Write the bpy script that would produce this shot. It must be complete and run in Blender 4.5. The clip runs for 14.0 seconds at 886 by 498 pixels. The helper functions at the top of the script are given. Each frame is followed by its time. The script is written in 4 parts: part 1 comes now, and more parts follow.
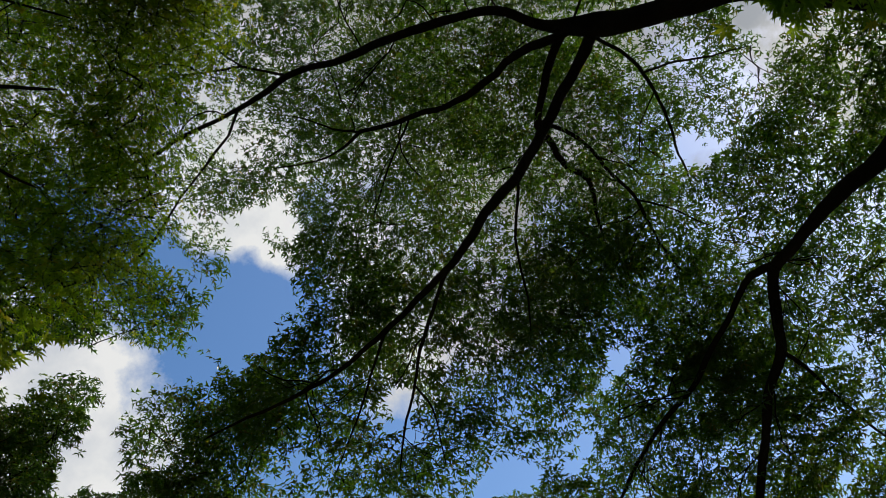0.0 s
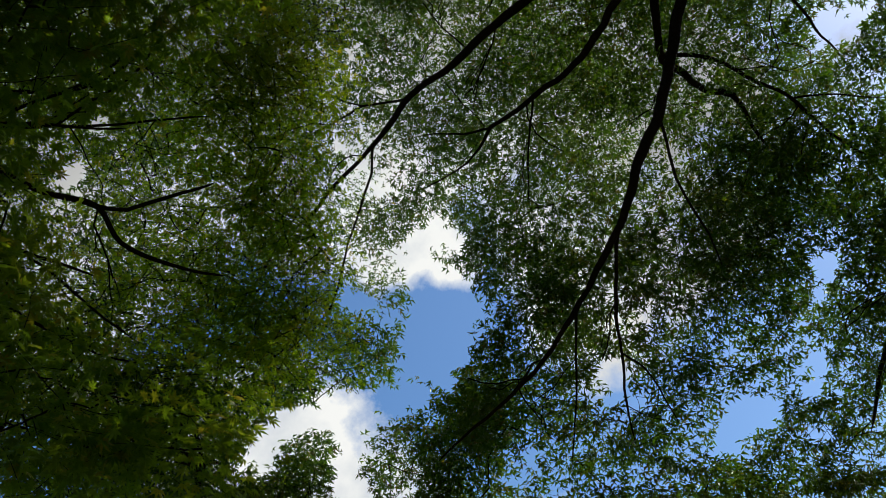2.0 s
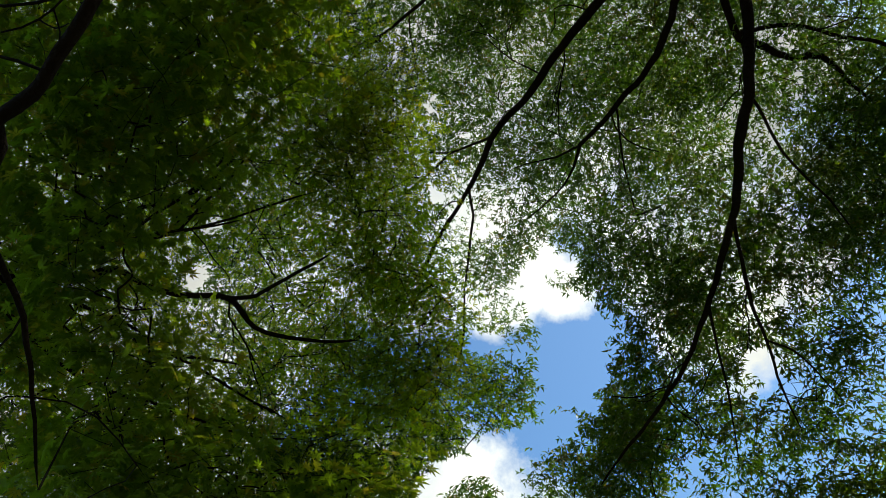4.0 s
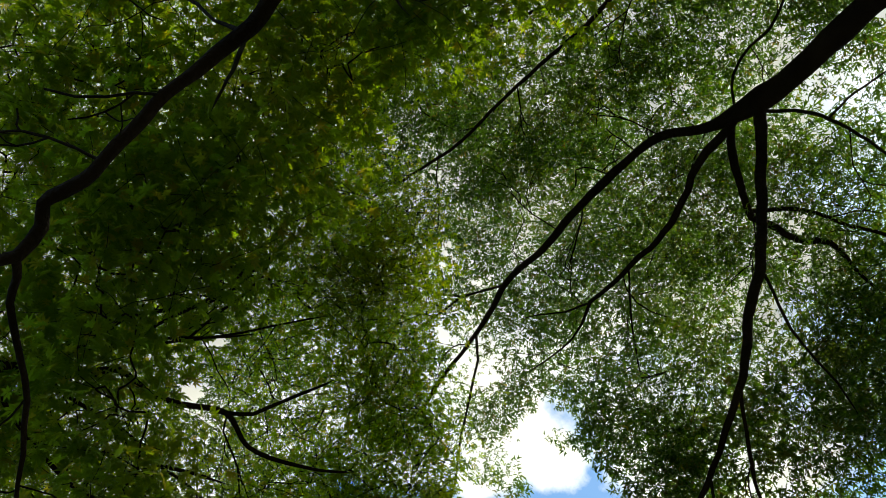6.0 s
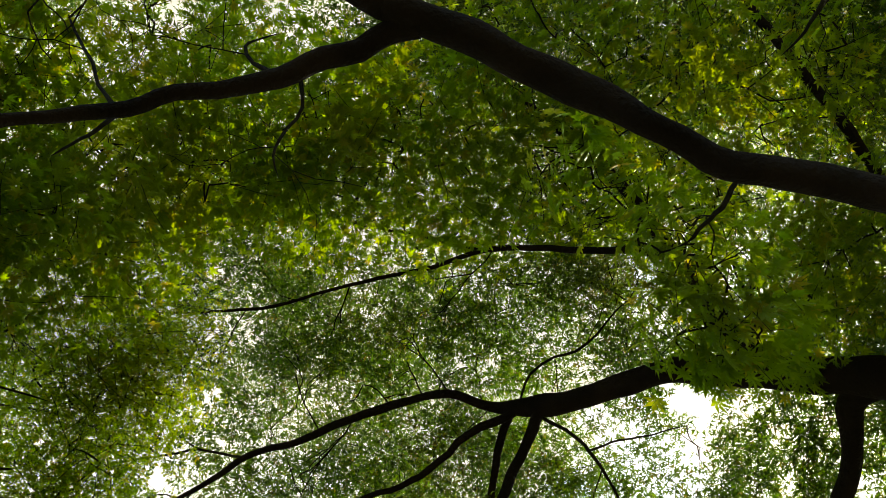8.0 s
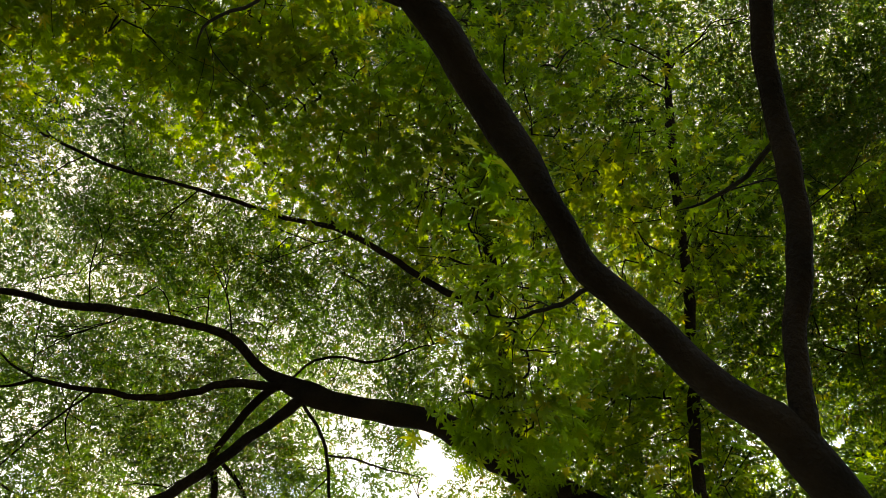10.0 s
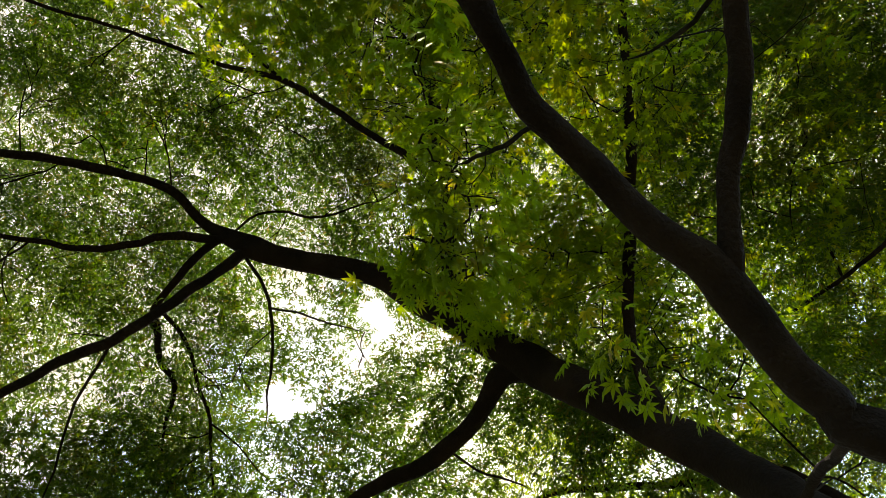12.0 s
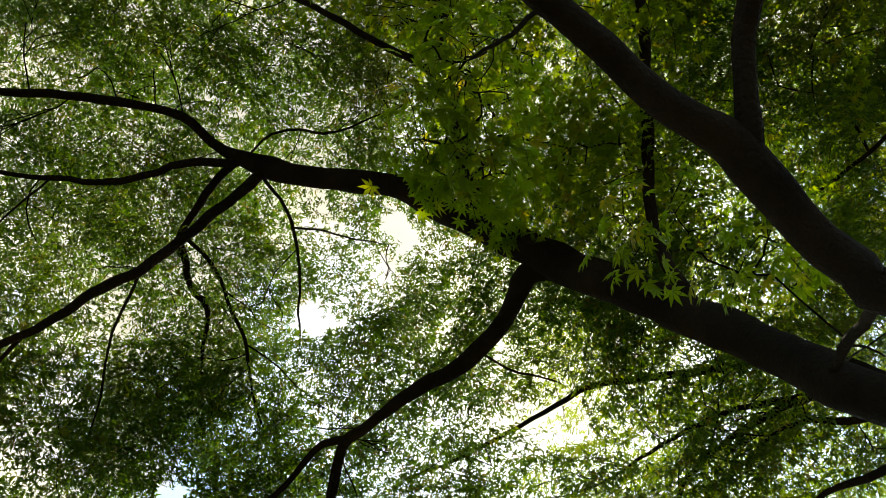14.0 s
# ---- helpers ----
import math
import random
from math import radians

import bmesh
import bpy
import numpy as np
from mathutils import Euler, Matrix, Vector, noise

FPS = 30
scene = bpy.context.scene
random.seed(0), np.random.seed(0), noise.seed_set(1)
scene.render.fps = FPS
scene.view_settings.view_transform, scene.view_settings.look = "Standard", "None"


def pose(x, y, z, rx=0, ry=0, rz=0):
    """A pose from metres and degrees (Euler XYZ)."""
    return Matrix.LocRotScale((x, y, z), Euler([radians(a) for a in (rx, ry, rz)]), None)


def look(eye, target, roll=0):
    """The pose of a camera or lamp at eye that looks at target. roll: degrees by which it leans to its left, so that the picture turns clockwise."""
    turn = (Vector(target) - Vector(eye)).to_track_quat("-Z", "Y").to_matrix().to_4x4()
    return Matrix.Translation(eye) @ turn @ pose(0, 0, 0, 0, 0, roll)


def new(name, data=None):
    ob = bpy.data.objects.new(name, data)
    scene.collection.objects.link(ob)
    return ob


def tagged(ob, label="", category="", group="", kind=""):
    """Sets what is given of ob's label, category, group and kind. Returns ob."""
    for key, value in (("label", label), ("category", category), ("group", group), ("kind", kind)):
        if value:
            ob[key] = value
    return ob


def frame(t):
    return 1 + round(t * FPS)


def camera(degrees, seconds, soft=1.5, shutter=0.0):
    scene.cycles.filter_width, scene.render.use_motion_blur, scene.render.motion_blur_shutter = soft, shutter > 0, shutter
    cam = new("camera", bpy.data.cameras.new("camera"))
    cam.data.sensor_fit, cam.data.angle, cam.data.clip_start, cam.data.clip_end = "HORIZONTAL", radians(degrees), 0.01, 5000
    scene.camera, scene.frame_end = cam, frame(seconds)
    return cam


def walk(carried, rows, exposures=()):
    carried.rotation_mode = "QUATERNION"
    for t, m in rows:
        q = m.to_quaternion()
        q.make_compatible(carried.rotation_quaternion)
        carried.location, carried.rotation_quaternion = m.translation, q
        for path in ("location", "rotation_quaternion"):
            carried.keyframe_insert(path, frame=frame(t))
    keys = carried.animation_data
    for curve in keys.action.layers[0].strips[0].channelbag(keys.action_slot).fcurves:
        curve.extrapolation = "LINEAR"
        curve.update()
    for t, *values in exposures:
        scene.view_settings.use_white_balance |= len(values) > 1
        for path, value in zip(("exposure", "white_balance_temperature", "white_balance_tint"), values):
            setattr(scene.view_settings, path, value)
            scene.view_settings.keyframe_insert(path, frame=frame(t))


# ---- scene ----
# camera and its path
cam = camera(56.69, 14.0, soft=0.7)
walk(cam, [
    (0.0, pose(0.037, -0.006, 1.657, 139.30, 7.46, 8.58)),
    (0.5, pose(0.036, -0.009, 1.653, 140.20, 8.12, 14.98)),
    (1.0, pose(0.035, -0.009, 1.651, 140.90, 8.75, 20.98)),
    (1.5, pose(0.032, -0.007, 1.650, 141.37, 9.29, 25.73)),
    (2.0, pose(0.028, -0.007, 1.648, 141.99, 9.99, 29.94)),
    (2.5, pose(0.026, -0.011, 1.644, 143.01, 10.66, 33.74)),
    (3.0, pose(0.022, -0.017, 1.639, 144.31, 11.26, 37.87)),
    (3.2, pose(0.020, -0.018, 1.637, 144.84, 11.41, 39.63)),
    (5.3, pose(-0.071, -0.018, 1.581, 153.47, 8.33, 46.58)),
    (5.5, pose(-0.073, -0.020, 1.580, 154.67, 8.06, 44.53)),
    (6.0, pose(-0.071, -0.025, 1.579, 157.39, 7.97, 38.41)),
    (6.5, pose(-0.060, -0.024, 1.576, 160.25, 8.41, 31.84)),
    (7.0, pose(-0.041, -0.025, 1.565, 163.05, 9.14, 24.60)),
    (7.5, pose(-0.019, -0.026, 1.545, 165.09, 10.15, 16.70)),
    (8.0, pose(0.003, -0.028, 1.523, 165.99, 10.69, 7.41)),
    (8.2, pose(0.010, -0.028, 1.515, 166.00, 10.76, 3.77)),
    (10.3, pose(-0.017, 0.015, 1.513, 158.18, 12.54, -27.15)),
    (10.5, pose(-0.012, 0.023, 1.509, 157.10, 13.09, -27.57)),
    (11.0, pose(0.006, 0.042, 1.500, 154.40, 13.58, -29.11)),
    (11.5, pose(0.017, 0.056, 1.489, 152.32, 14.12, -29.15)),
    (12.0, pose(0.023, 0.066, 1.483, 150.46, 14.69, -28.12)),
    (12.5, pose(0.030, 0.069, 1.479, 149.09, 15.12, -26.66)),
    (13.0, pose(0.040, 0.070, 1.474, 147.91, 15.48, -25.33)),
    (13.5, pose(0.046, 0.077, 1.467, 146.91, 15.66, -24.17)),
    (14.0, pose(0.048, 0.095, 1.465, 145.87, 15.60, -23.36)),
], exposures=[(0.0, -0.25, 6400, 9), (3.2, 0.2, 6600, 4), (5.3, 0.62, 7100, -2), (7.0, 0.98, 7900, 0), (8.2, 1.48, 8700, 4), (10.3, 1.55, 8800, 8), (12.0, 1.5, 8700, 8), (14.0, 1.22, 8500, 3)])

# daylight: a high sun behind thin bright cloud, blue sky lower down
SUN_DIR = Vector((0.53, 0.41, 0.74)).normalized()
sun_data = bpy.data.lights.new("sun", "SUN")
sun_data.energy, sun_data.angle, sun_data.color = 5.0, radians(0.6), (1.0, 0.95, 0.86)
sun = new("sun", sun_data)
sun.matrix_world = look(SUN_DIR * 60.0, (0, 0, 0))

world = bpy.data.worlds.new("sky")
scene.world = world
world.use_nodes = True
wt = world.node_tree
wt.nodes.clear()


def wnode(kind, **values):
    n = wt.nodes.new(kind)
    for key, value in values.items():
        n.inputs[key].default_value = value
    return n


sky = wt.nodes.new("ShaderNodeTexSky")
sky.sky_type, sky.sun_disc = "NISHITA", False
sky.sun_elevation = math.asin(SUN_DIR.z)
sky.sun_rotation = math.atan2(SUN_DIR.x, SUN_DIR.y)
sky.air_density, sky.dust_density, sky.ozone_density = 1.0, 0.6, 2.0
coord = wt.nodes.new("ShaderNodeTexCoord")
puffs = wnode("ShaderNodeTexNoise", Scale=4.2, Detail=9.0, Roughness=0.62)
wt.links.new(coord.outputs["Generated"], puffs.inputs["Vector"])


def toward(direction, edge0, edge1, gain):
    """How far the sky's direction lies towards one place, from 0 to gain."""
    dot = wt.nodes.new("ShaderNodeVectorMath")
    dot.operation = "DOT_PRODUCT"
    dot.inputs[1].default_value = Vector(direction).normalized()
    wt.links.new(coord.outputs["Generated"], dot.inputs[0])
    ramp = wt.nodes.new("ShaderNodeMapRange")
    ramp.inputs["From Min"].default_value, ramp.inputs["From Max"].default_value = edge0, edge1
    ramp.inputs["To Max"].default_value = gain
    wt.links.new(dot.outputs["Value"], ramp.inputs["Value"])
    return ramp.outputs["Result"]


def add(a, b):
    n = wt.nodes.new("ShaderNodeMath")
    n.operation = "ADD"
    wt.links.new(a, n.inputs[0])
    wt.links.new(b, n.inputs[1])
    return n.outputs[0]


# cloud banks: overhead, round the sun and low in the north-west
amount = puffs.outputs["Fac"]
for bank in (((0.118, 0.303, 0.946), 0.93, 0.985, 0.36), (SUN_DIR, 0.975, 0.9985, 0.45), ((-0.461, 0.652, 0.602), 0.978, 0.9955, 0.34), ((-0.221, 0.601, 0.768), 0.9965, 0.9996, 0.26), ((-0.210, 0.346, 0.914), 0.94, 0.985, 0.3), ((0.535, -0.101, 0.839), 0.9, 0.98, 0.36), ((0.011, 0.648, 0.762), 0.972, 0.996, 0.26), ((-0.55, -0.05, 0.85), 0.8, 0.93, 0.36), ((-0.258, 0.494, 0.831), 0.99, 0.9985, 0.3), ((0.16, 0.70, 0.70), 0.965, 0.993, 0.09), ((-0.01, -0.04, 1.00), 0.9, 0.96, 0.3)):
    amount = add(amount, toward(*bank))
cover = wnode("ShaderNodeMapRange", **{"From Min": 0.64, "From Max": 0.77})
wt.links.new(amount, cover.inputs["Value"])
blue = wnode("ShaderNodeBackground", Strength=0.122)
vivid = wnode("ShaderNodeHueSaturation", Saturation=1.18, Value=1.5)
wt.links.new(sky.outputs["Color"], vivid.inputs["Color"])
wt.links.new(vivid.outputs["Color"], blue.inputs["Color"])
white = wnode("ShaderNodeBackground")
bright = wnode("ShaderNodeMath")
bright.operation = "ADD"
bright.inputs[0].default_value = 0.43
wt.links.new(add(toward((-0.35, 0.65, 0.67), 0.9, 0.975, 0.54), toward(SUN_DIR, 0.96, 0.998, 0.3)), bright.inputs[1])
wt.links.new(bright.outputs[0], white.inputs["Strength"])
billows = wnode("ShaderNodeTexNoise", Scale=9.0, Detail=7.0, Roughness=0.55)
wt.links.new(coord.outputs["Generated"], billows.inputs["Vector"])
depth = wt.nodes.new("ShaderNodeValToRGB")
depth.color_ramp.elements[0].position, depth.color_ramp.elements[1].position = 0.36, 0.56
depth.color_ramp.elements[0].color, depth.color_ramp.elements[1].color = (0.70, 0.73, 0.78, 1), (1.0, 0.99, 0.97, 1)
wt.links.new(billows.outputs["Fac"], depth.inputs["Fac"])
wt.links.new(depth.outputs["Color"], white.inputs["Color"])
blend = wt.nodes.new("ShaderNodeMixShader")
wt.links.new(cover.outputs["Result"], blend.inputs["Fac"])
wt.links.new(blue.outputs[0], blend.inputs[1])
wt.links.new(white.outputs[0], blend.inputs[2])
wt.links.new(blend.outputs[0], wt.nodes.new("ShaderNodeOutputWorld").inputs["Surface"])


# materials
def material(name):
    m = bpy.data.materials.new(name)
    m.use_nodes = True
    m.node_tree.nodes.clear()
    return m, m.node_tree.nodes, m.node_tree.links


def leaf_material(name, dark, light, tint, glow, see_through, blotch=0.35, single=False):
    """Thin maple leaf: satin upper skin, light passing through, each leaf its own green."""
    m, nodes, links = material(name)
    geo = nodes.new("ShaderNodeNewGeometry")
    ramp = nodes.new("ShaderNodeValToRGB")
    ramp.color_ramp.elements[0].color, ramp.color_ramp.elements[1].color = (*dark, 1), (*tint, 1)
    ramp.color_ramp.elements.new(0.86).color = (*light, 1)
    own = nodes.new("ShaderNodeObjectInfo")
    links.new(own.outputs["Random"] if single else geo.outputs["Random Per Island"], ramp.inputs["Fac"])
    tex = nodes.new("ShaderNodeTexCoord")
    big = nodes.new("ShaderNodeTexNoise")
    big.inputs["Scale"].default_value, big.inputs["Detail"].default_value = 1.7, 3.0
    links.new(tex.outputs["Object"], big.inputs["Vector"])
    fine = nodes.new("ShaderNodeTexNoise")
    fine.inputs["Scale"].default_value, fine.inputs["Detail"].default_value = 90.0, 2.0
    links.new(tex.outputs["Object"], fine.inputs["Vector"])
    warm = nodes.new("ShaderNodeMix")
    warm.data_type, warm.blend_type = "RGBA", "MIX"
    rng = nodes.new("ShaderNodeMapRange")
    rng.inputs["From Min"].default_value, rng.inputs["From Max"].default_value = 0.52, 0.72
    rng.inputs["To Max"].default_value = blotch
    links.new(big.outputs["Fac"], rng.inputs["Value"])
    links.new(rng.outputs["Result"], warm.inputs["Factor"])
    links.new(ramp.outputs["Color"], warm.inputs[6])
    warm.inputs[7].default_value = (*tint, 1)
    grain = nodes.new("ShaderNodeHueSaturation")
    vary = nodes.new("ShaderNodeMapRange")
    vary.inputs["To Min"].default_value, vary.inputs["To Max"].default_value = 0.7, 1.3
    links.new(fine.outputs["Fac"], vary.inputs["Value"])
    links.new(vary.outputs["Result"], grain.inputs["Value"])
    links.new(warm.outputs[2], grain.inputs["Color"])
    skin = nodes.new("ShaderNodeBsdfPrincipled")
    skin.inputs["Roughness"].default_value = 0.38
    skin.inputs["Specular IOR Level"].default_value = 0.22
    links.new(grain.outputs["Color"], skin.inputs["Base Color"])
    through_light = nodes.new("ShaderNodeBsdfTranslucent")
    passed = nodes.new("ShaderNodeMix")
    passed.data_type, passed.blend_type = "RGBA", "MULTIPLY"
    passed.inputs["Factor"].default_value = 1.0
    links.new(grain.outputs["Color"], passed.inputs[6])
    passed.inputs[7].default_value = (*glow, 1)
    links.new(passed.outputs[2], through_light.inputs["Color"])
    mix = nodes.new("ShaderNodeMixShader")
    mix.inputs["Fac"].default_value = see_through
    links.new(skin.outputs[0], mix.inputs[1])
    links.new(through_light.outputs[0], mix.inputs[2])
    links.new(mix.outputs[0], nodes.new("ShaderNodeOutputMaterial").inputs["Surface"])
    return m


def bark_material(name, dark, light, scale):
    m, nodes, links = material(name)
    tex = nodes.new("ShaderNodeTexCoord")
    big = nodes.new("ShaderNodeTexNoise")
    big.inputs["Scale"].default_value, big.inputs["Detail"].default_value = scale, 8.0
    links.new(tex.outputs["Object"], big.inputs["Vector"])
    ramp = nodes.new("ShaderNodeValToRGB")
    ramp.color_ramp.elements[0].position, ramp.color_ramp.elements[1].position = 0.35, 0.7
    ramp.color_ramp.elements[0].color, ramp.color_ramp.elements[1].color = (*dark, 1), (*light, 1)
    links.new(big.outputs["Fac"], ramp.inputs["Fac"])
    cracks = nodes.new("ShaderNodeTexVoronoi")
    cracks.feature = "DISTANCE_TO_EDGE"
    cracks.inputs["Scale"].default_value = scale * 9
    links.new(tex.outputs["Object"], cracks.inputs["Vector"])
    fine = nodes.new("ShaderNodeTexNoise")
    fine.inputs["Scale"].default_value, fine.inputs["Detail"].default_value = scale * 22, 6.0
    links.new(tex.outputs["Object"], fine.inputs["Vector"])
    height = nodes.new("ShaderNodeMath")
    height.operation = "MULTIPLY_ADD"
    height.inputs[1].default_value = 0.6
    links.new(cracks.outputs["Distance"], height.inputs[0])
    links.new(fine.outputs["Fac"], height.inputs[2])
    bump = nodes.new("ShaderNodeBump")
    bump.inputs["Strength"].default_value, bump.inputs["Distance"].default_value = 0.7, 0.012
    links.new(height.outputs[0], bump.inputs["Height"])
    skin = nodes.new("ShaderNodeBsdfPrincipled")
    skin.inputs["Roughness"].default_value = 0.9
    skin.inputs["Specular IOR Level"].default_value = 0.06
    links.new(ramp.outputs["Color"], skin.inputs["Base Color"])
    links.new(bump.outputs[0], skin.inputs["Normal"])
    links.new(skin.outputs[0], nodes.new("ShaderNodeOutputMaterial").inputs["Surface"])
    return m


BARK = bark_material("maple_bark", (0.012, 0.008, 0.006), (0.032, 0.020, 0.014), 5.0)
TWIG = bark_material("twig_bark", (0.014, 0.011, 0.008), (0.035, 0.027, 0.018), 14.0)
LEAF_A = [leaf_material("green_maple_leaf", (0.030, 0.052, 0.013), (0.058, 0.084, 0.018), (0.095, 0.062, 0.022), (2.7, 3.6, 0.55), 0.43, single=alone) for alone in (False, True)]
# glow of these two raised in place of sunlight that the old crown blocks
LEAF_B = [leaf_material("bright_maple_leaf", (0.05, 0.08, 0.009), (0.085, 0.115, 0.014), (0.125, 0.10, 0.018), (4.5, 4.7, 1.1), 0.64, single=alone) for alone in (False, True)]
LEAF_D = [leaf_material("olive_maple_leaf", (0.055, 0.085, 0.009), (0.095, 0.125, 0.014), (0.14, 0.10, 0.018), (5.6, 6.0, 0.6), 0.67, single=alone) for alone in (False, True)]
# sunlight is put into this leaf colour: a brighter copy of the green leaf
LEAF_F = [leaf_material("sun_coloured_maple_leaf", (0.058, 0.092, 0.009), (0.10, 0.135, 0.014), (0.135, 0.115, 0.018), (4.0, 4.2, 0.7), 0.58, single=alone) for alone in (False, True)]
ground_mat, gn, gl = material("shaded_grass_soil")
g_tex = gn.new("ShaderNodeTexCoord")
g_noise = gn.new("ShaderNodeTexNoise")
g_noise.inputs["Scale"].default_value, g_noise.inputs["Detail"].default_value = 2.2, 10.0
gl.new(g_tex.outputs["Object"], g_noise.inputs["Vector"])
g_ramp = gn.new("ShaderNodeValToRGB")
g_ramp.color_ramp.elements[0].color, g_ramp.color_ramp.elements[1].color = (0.04, 0.032, 0.022, 1), (0.035, 0.055, 0.018, 1)
g_ramp.color_ramp.elements[0].position, g_ramp.color_ramp.elements[1].position = 0.4, 0.62
gl.new(g_noise.outputs["Fac"], g_ramp.inputs["Fac"])
g_skin = gn.new("ShaderNodeBsdfPrincipled")
g_skin.inputs["Roughness"].default_value = 0.95
gl.new(g_ramp.outputs["Color"], g_skin.inputs["Base Color"])
gl.new(g_skin.outputs[0], gn.new("ShaderNodeOutputMaterial").inputs["Surface"])


# building helpers
def mesh_object(name, verts, faces, mat, parent=None, label="", smooth=True):
    me = bpy.data.meshes.new(name)
    verts, faces = np.asarray(verts, np.float32), np.asarray(faces, np.int32)
    me.vertices.add(len(verts))
    me.vertices.foreach_set("co", verts.ravel())
    me.loops.add(faces.size)
    me.loops.foreach_set("vertex_index", faces.ravel())
    me.polygons.add(len(faces))
    me.polygons.foreach_set("loop_start", np.arange(len(faces), dtype=np.int32) * faces.shape[1])
    if smooth:
        me.polygons.foreach_set("use_smooth", np.ones(len(faces), bool))
    me.update(calc_edges=True)
    me.validate()
    me.materials.append(mat)
    ob = new(name, me)
    ob.parent = parent
    if label:
        tagged(ob, label)
    return ob


def curve_through(stations, step):
    """A smooth line through stations of place and radius, in even steps."""
    p = np.array(stations, float)
    p = np.vstack([2 * p[0] - p[1], p, 2 * p[-1] - p[-2]])
    out = []
    for i in range(1, len(p) - 2):
        n = max(2, int(np.linalg.norm(p[i + 1, :3] - p[i, :3]) / step))
        for u in np.linspace(0, 1, n, endpoint=False):
            a, b, c, d = p[i - 1], p[i], p[i + 1], p[i + 2]
            out.append(0.5 * (2 * b + (c - a) * u + (2 * a - 5 * b + 4 * c - d) * u * u + (3 * b - a - 3 * c + d) * u ** 3))
    out.append(p[-2])
    out = np.array(out)
    out[:, 3] = np.maximum(out[:, 3], 0.0012)
    return out


def tube(line, sides, rough, rng):
    """Verts and quads of a knobbly round stem along a line of place and radius, closed at its tip."""
    c, r = line[:, :3], line[:, 3]
    tangent = np.gradient(c, axis=0)
    tangent /= np.linalg.norm(tangent, axis=1)[:, None] + 1e-9
    side = np.cross(tangent, (0.31, 0.17, 0.93))
    side /= np.linalg.norm(side, axis=1)[:, None] + 1e-9
    other = np.cross(tangent, side)
    angle = np.linspace(0, 2 * math.pi, sides, endpoint=False)
    n = len(c)
    wob = rng.normal(0, 1, (n, sides))
    for _ in range(2):
        wob = (wob + np.roll(wob, 1, 1) + np.roll(wob, -1, 1)) / 3
        wob[1:-1] = (wob[1:-1] + wob[:-2] + wob[2:]) / 3
    ring = 1 + rough * wob
    v = c[:, None] + (r[:, None] * ring)[..., None] * (np.cos(angle)[None, :, None] * side[:, None] + np.sin(angle)[None, :, None] * other[:, None])
    v[-1] = c[-1] + (v[-1] - c[-1]) * 0.2
    v = v.reshape(-1, 3)
    i = np.arange(n - 1)[:, None] * sides
    k = np.arange(sides)[None]
    k2 = (k + 1) % sides
    f = np.stack([i + k, i + k2, i + sides + k2, i + sides + k], -1).reshape(-1, 4)
    return v, f


def knotted(line, rng, amount):
    """The line with slight kinks, as wood grows."""
    n = len(line)
    w = np.zeros((n, 3))
    for wave, high in ((0.5, 0.3), (0.16, 0.22), (0.07, 0.16)):
        s = np.r_[0, np.cumsum(np.linalg.norm(np.diff(line[:, :3], axis=0), axis=1))]
        ph = rng.uniform(0, 6.28, 3)
        w += np.sin(s[:, None] / wave * 2 * math.pi * 0.5 + ph) * high
    out = line.copy()
    out[:, :3] += w * amount * np.minimum(1, line[:, 3:4] / 0.02 + 0.3)
    return out


# palmate leaves with narrow lobes, stalk at the origin, one unit from stalk to tip
def leaf_shape(angles, lengths, width):
    verts, faces = [(0, 0, 0)], []
    for a, l in zip(angles, lengths):
        a = radians(a)
        d, s = np.array((math.sin(a), math.cos(a))), np.array((math.cos(a), -math.sin(a)))
        for along, across, drop in ((0.46, -width, 0.03), (1.0, 0, -0.18), (0.46, width, 0.03)):
            q = d * l * along + s * across * (0.6 + 0.4 * l)
            verts.append((q[0], q[1], drop * l))
        k = len(verts)
        faces.append((0, k - 1, k - 2, k - 3))
    return np.array(verts), np.array(faces)


SEVEN_LOBES = leaf_shape((-112, -74, -36, 0, 36, 74, 112), (0.42, 0.72, 0.93, 1.0, 0.93, 0.72, 0.42), 0.125)


def slender_leaf(angles, lengths, bulge, droop):
    """A lighter leaf for the high crown: narrow hanging lobes from one point."""
    verts, faces = [(0, 0, 0)], []
    for k, (a, l) in enumerate(zip(angles, lengths)):
        b = radians(a) + (bulge if k % 2 else -bulge)
        a = radians(a)
        verts += [(0.48 * l * math.sin(b), 0.48 * l * math.cos(b), 0.05 - 0.1 * droop * l), (l * math.sin(a), l * math.cos(a), -droop * l)]
        faces.append((0, len(verts) - 2, len(verts) - 1))
    return np.array(verts), np.array(faces)


HANGING = slender_leaf((-105, -66, -32, 0, 32, 66, 105), (0.5, 0.8, 0.96, 1.0, 0.96, 0.8, 0.5), 0.5, 0.3)
FIVE_LOBES = slender_leaf((-92, -44, 0, 44, 92), (0.62, 0.92, 1.0, 0.92, 0.62), 0.62, 0.28)


def frames_from(normal, ahead):
    normal = normal / np.linalg.norm(normal, axis=1)[:, None]
    y = ahead - normal * (ahead * normal).sum(1)[:, None]
    y /= np.linalg.norm(y, axis=1)[:, None] + 1e-9
    return np.cross(y, normal), y, normal


def leaves_mesh(shape, place, ahead, normal, size):
    LEAF_V, LEAF_F = shape
    x, y, z = frames_from(normal, ahead)
    v = place[:, None] + size[:, None, None] * (LEAF_V[None, :, :1] * x[:, None] + LEAF_V[None, :, 1:2] * y[:, None] + LEAF_V[None, :, 2:] * z[:, None])
    n = len(LEAF_V)
    f = LEAF_F[None] + (np.arange(len(place)) * n)[:, None, None]
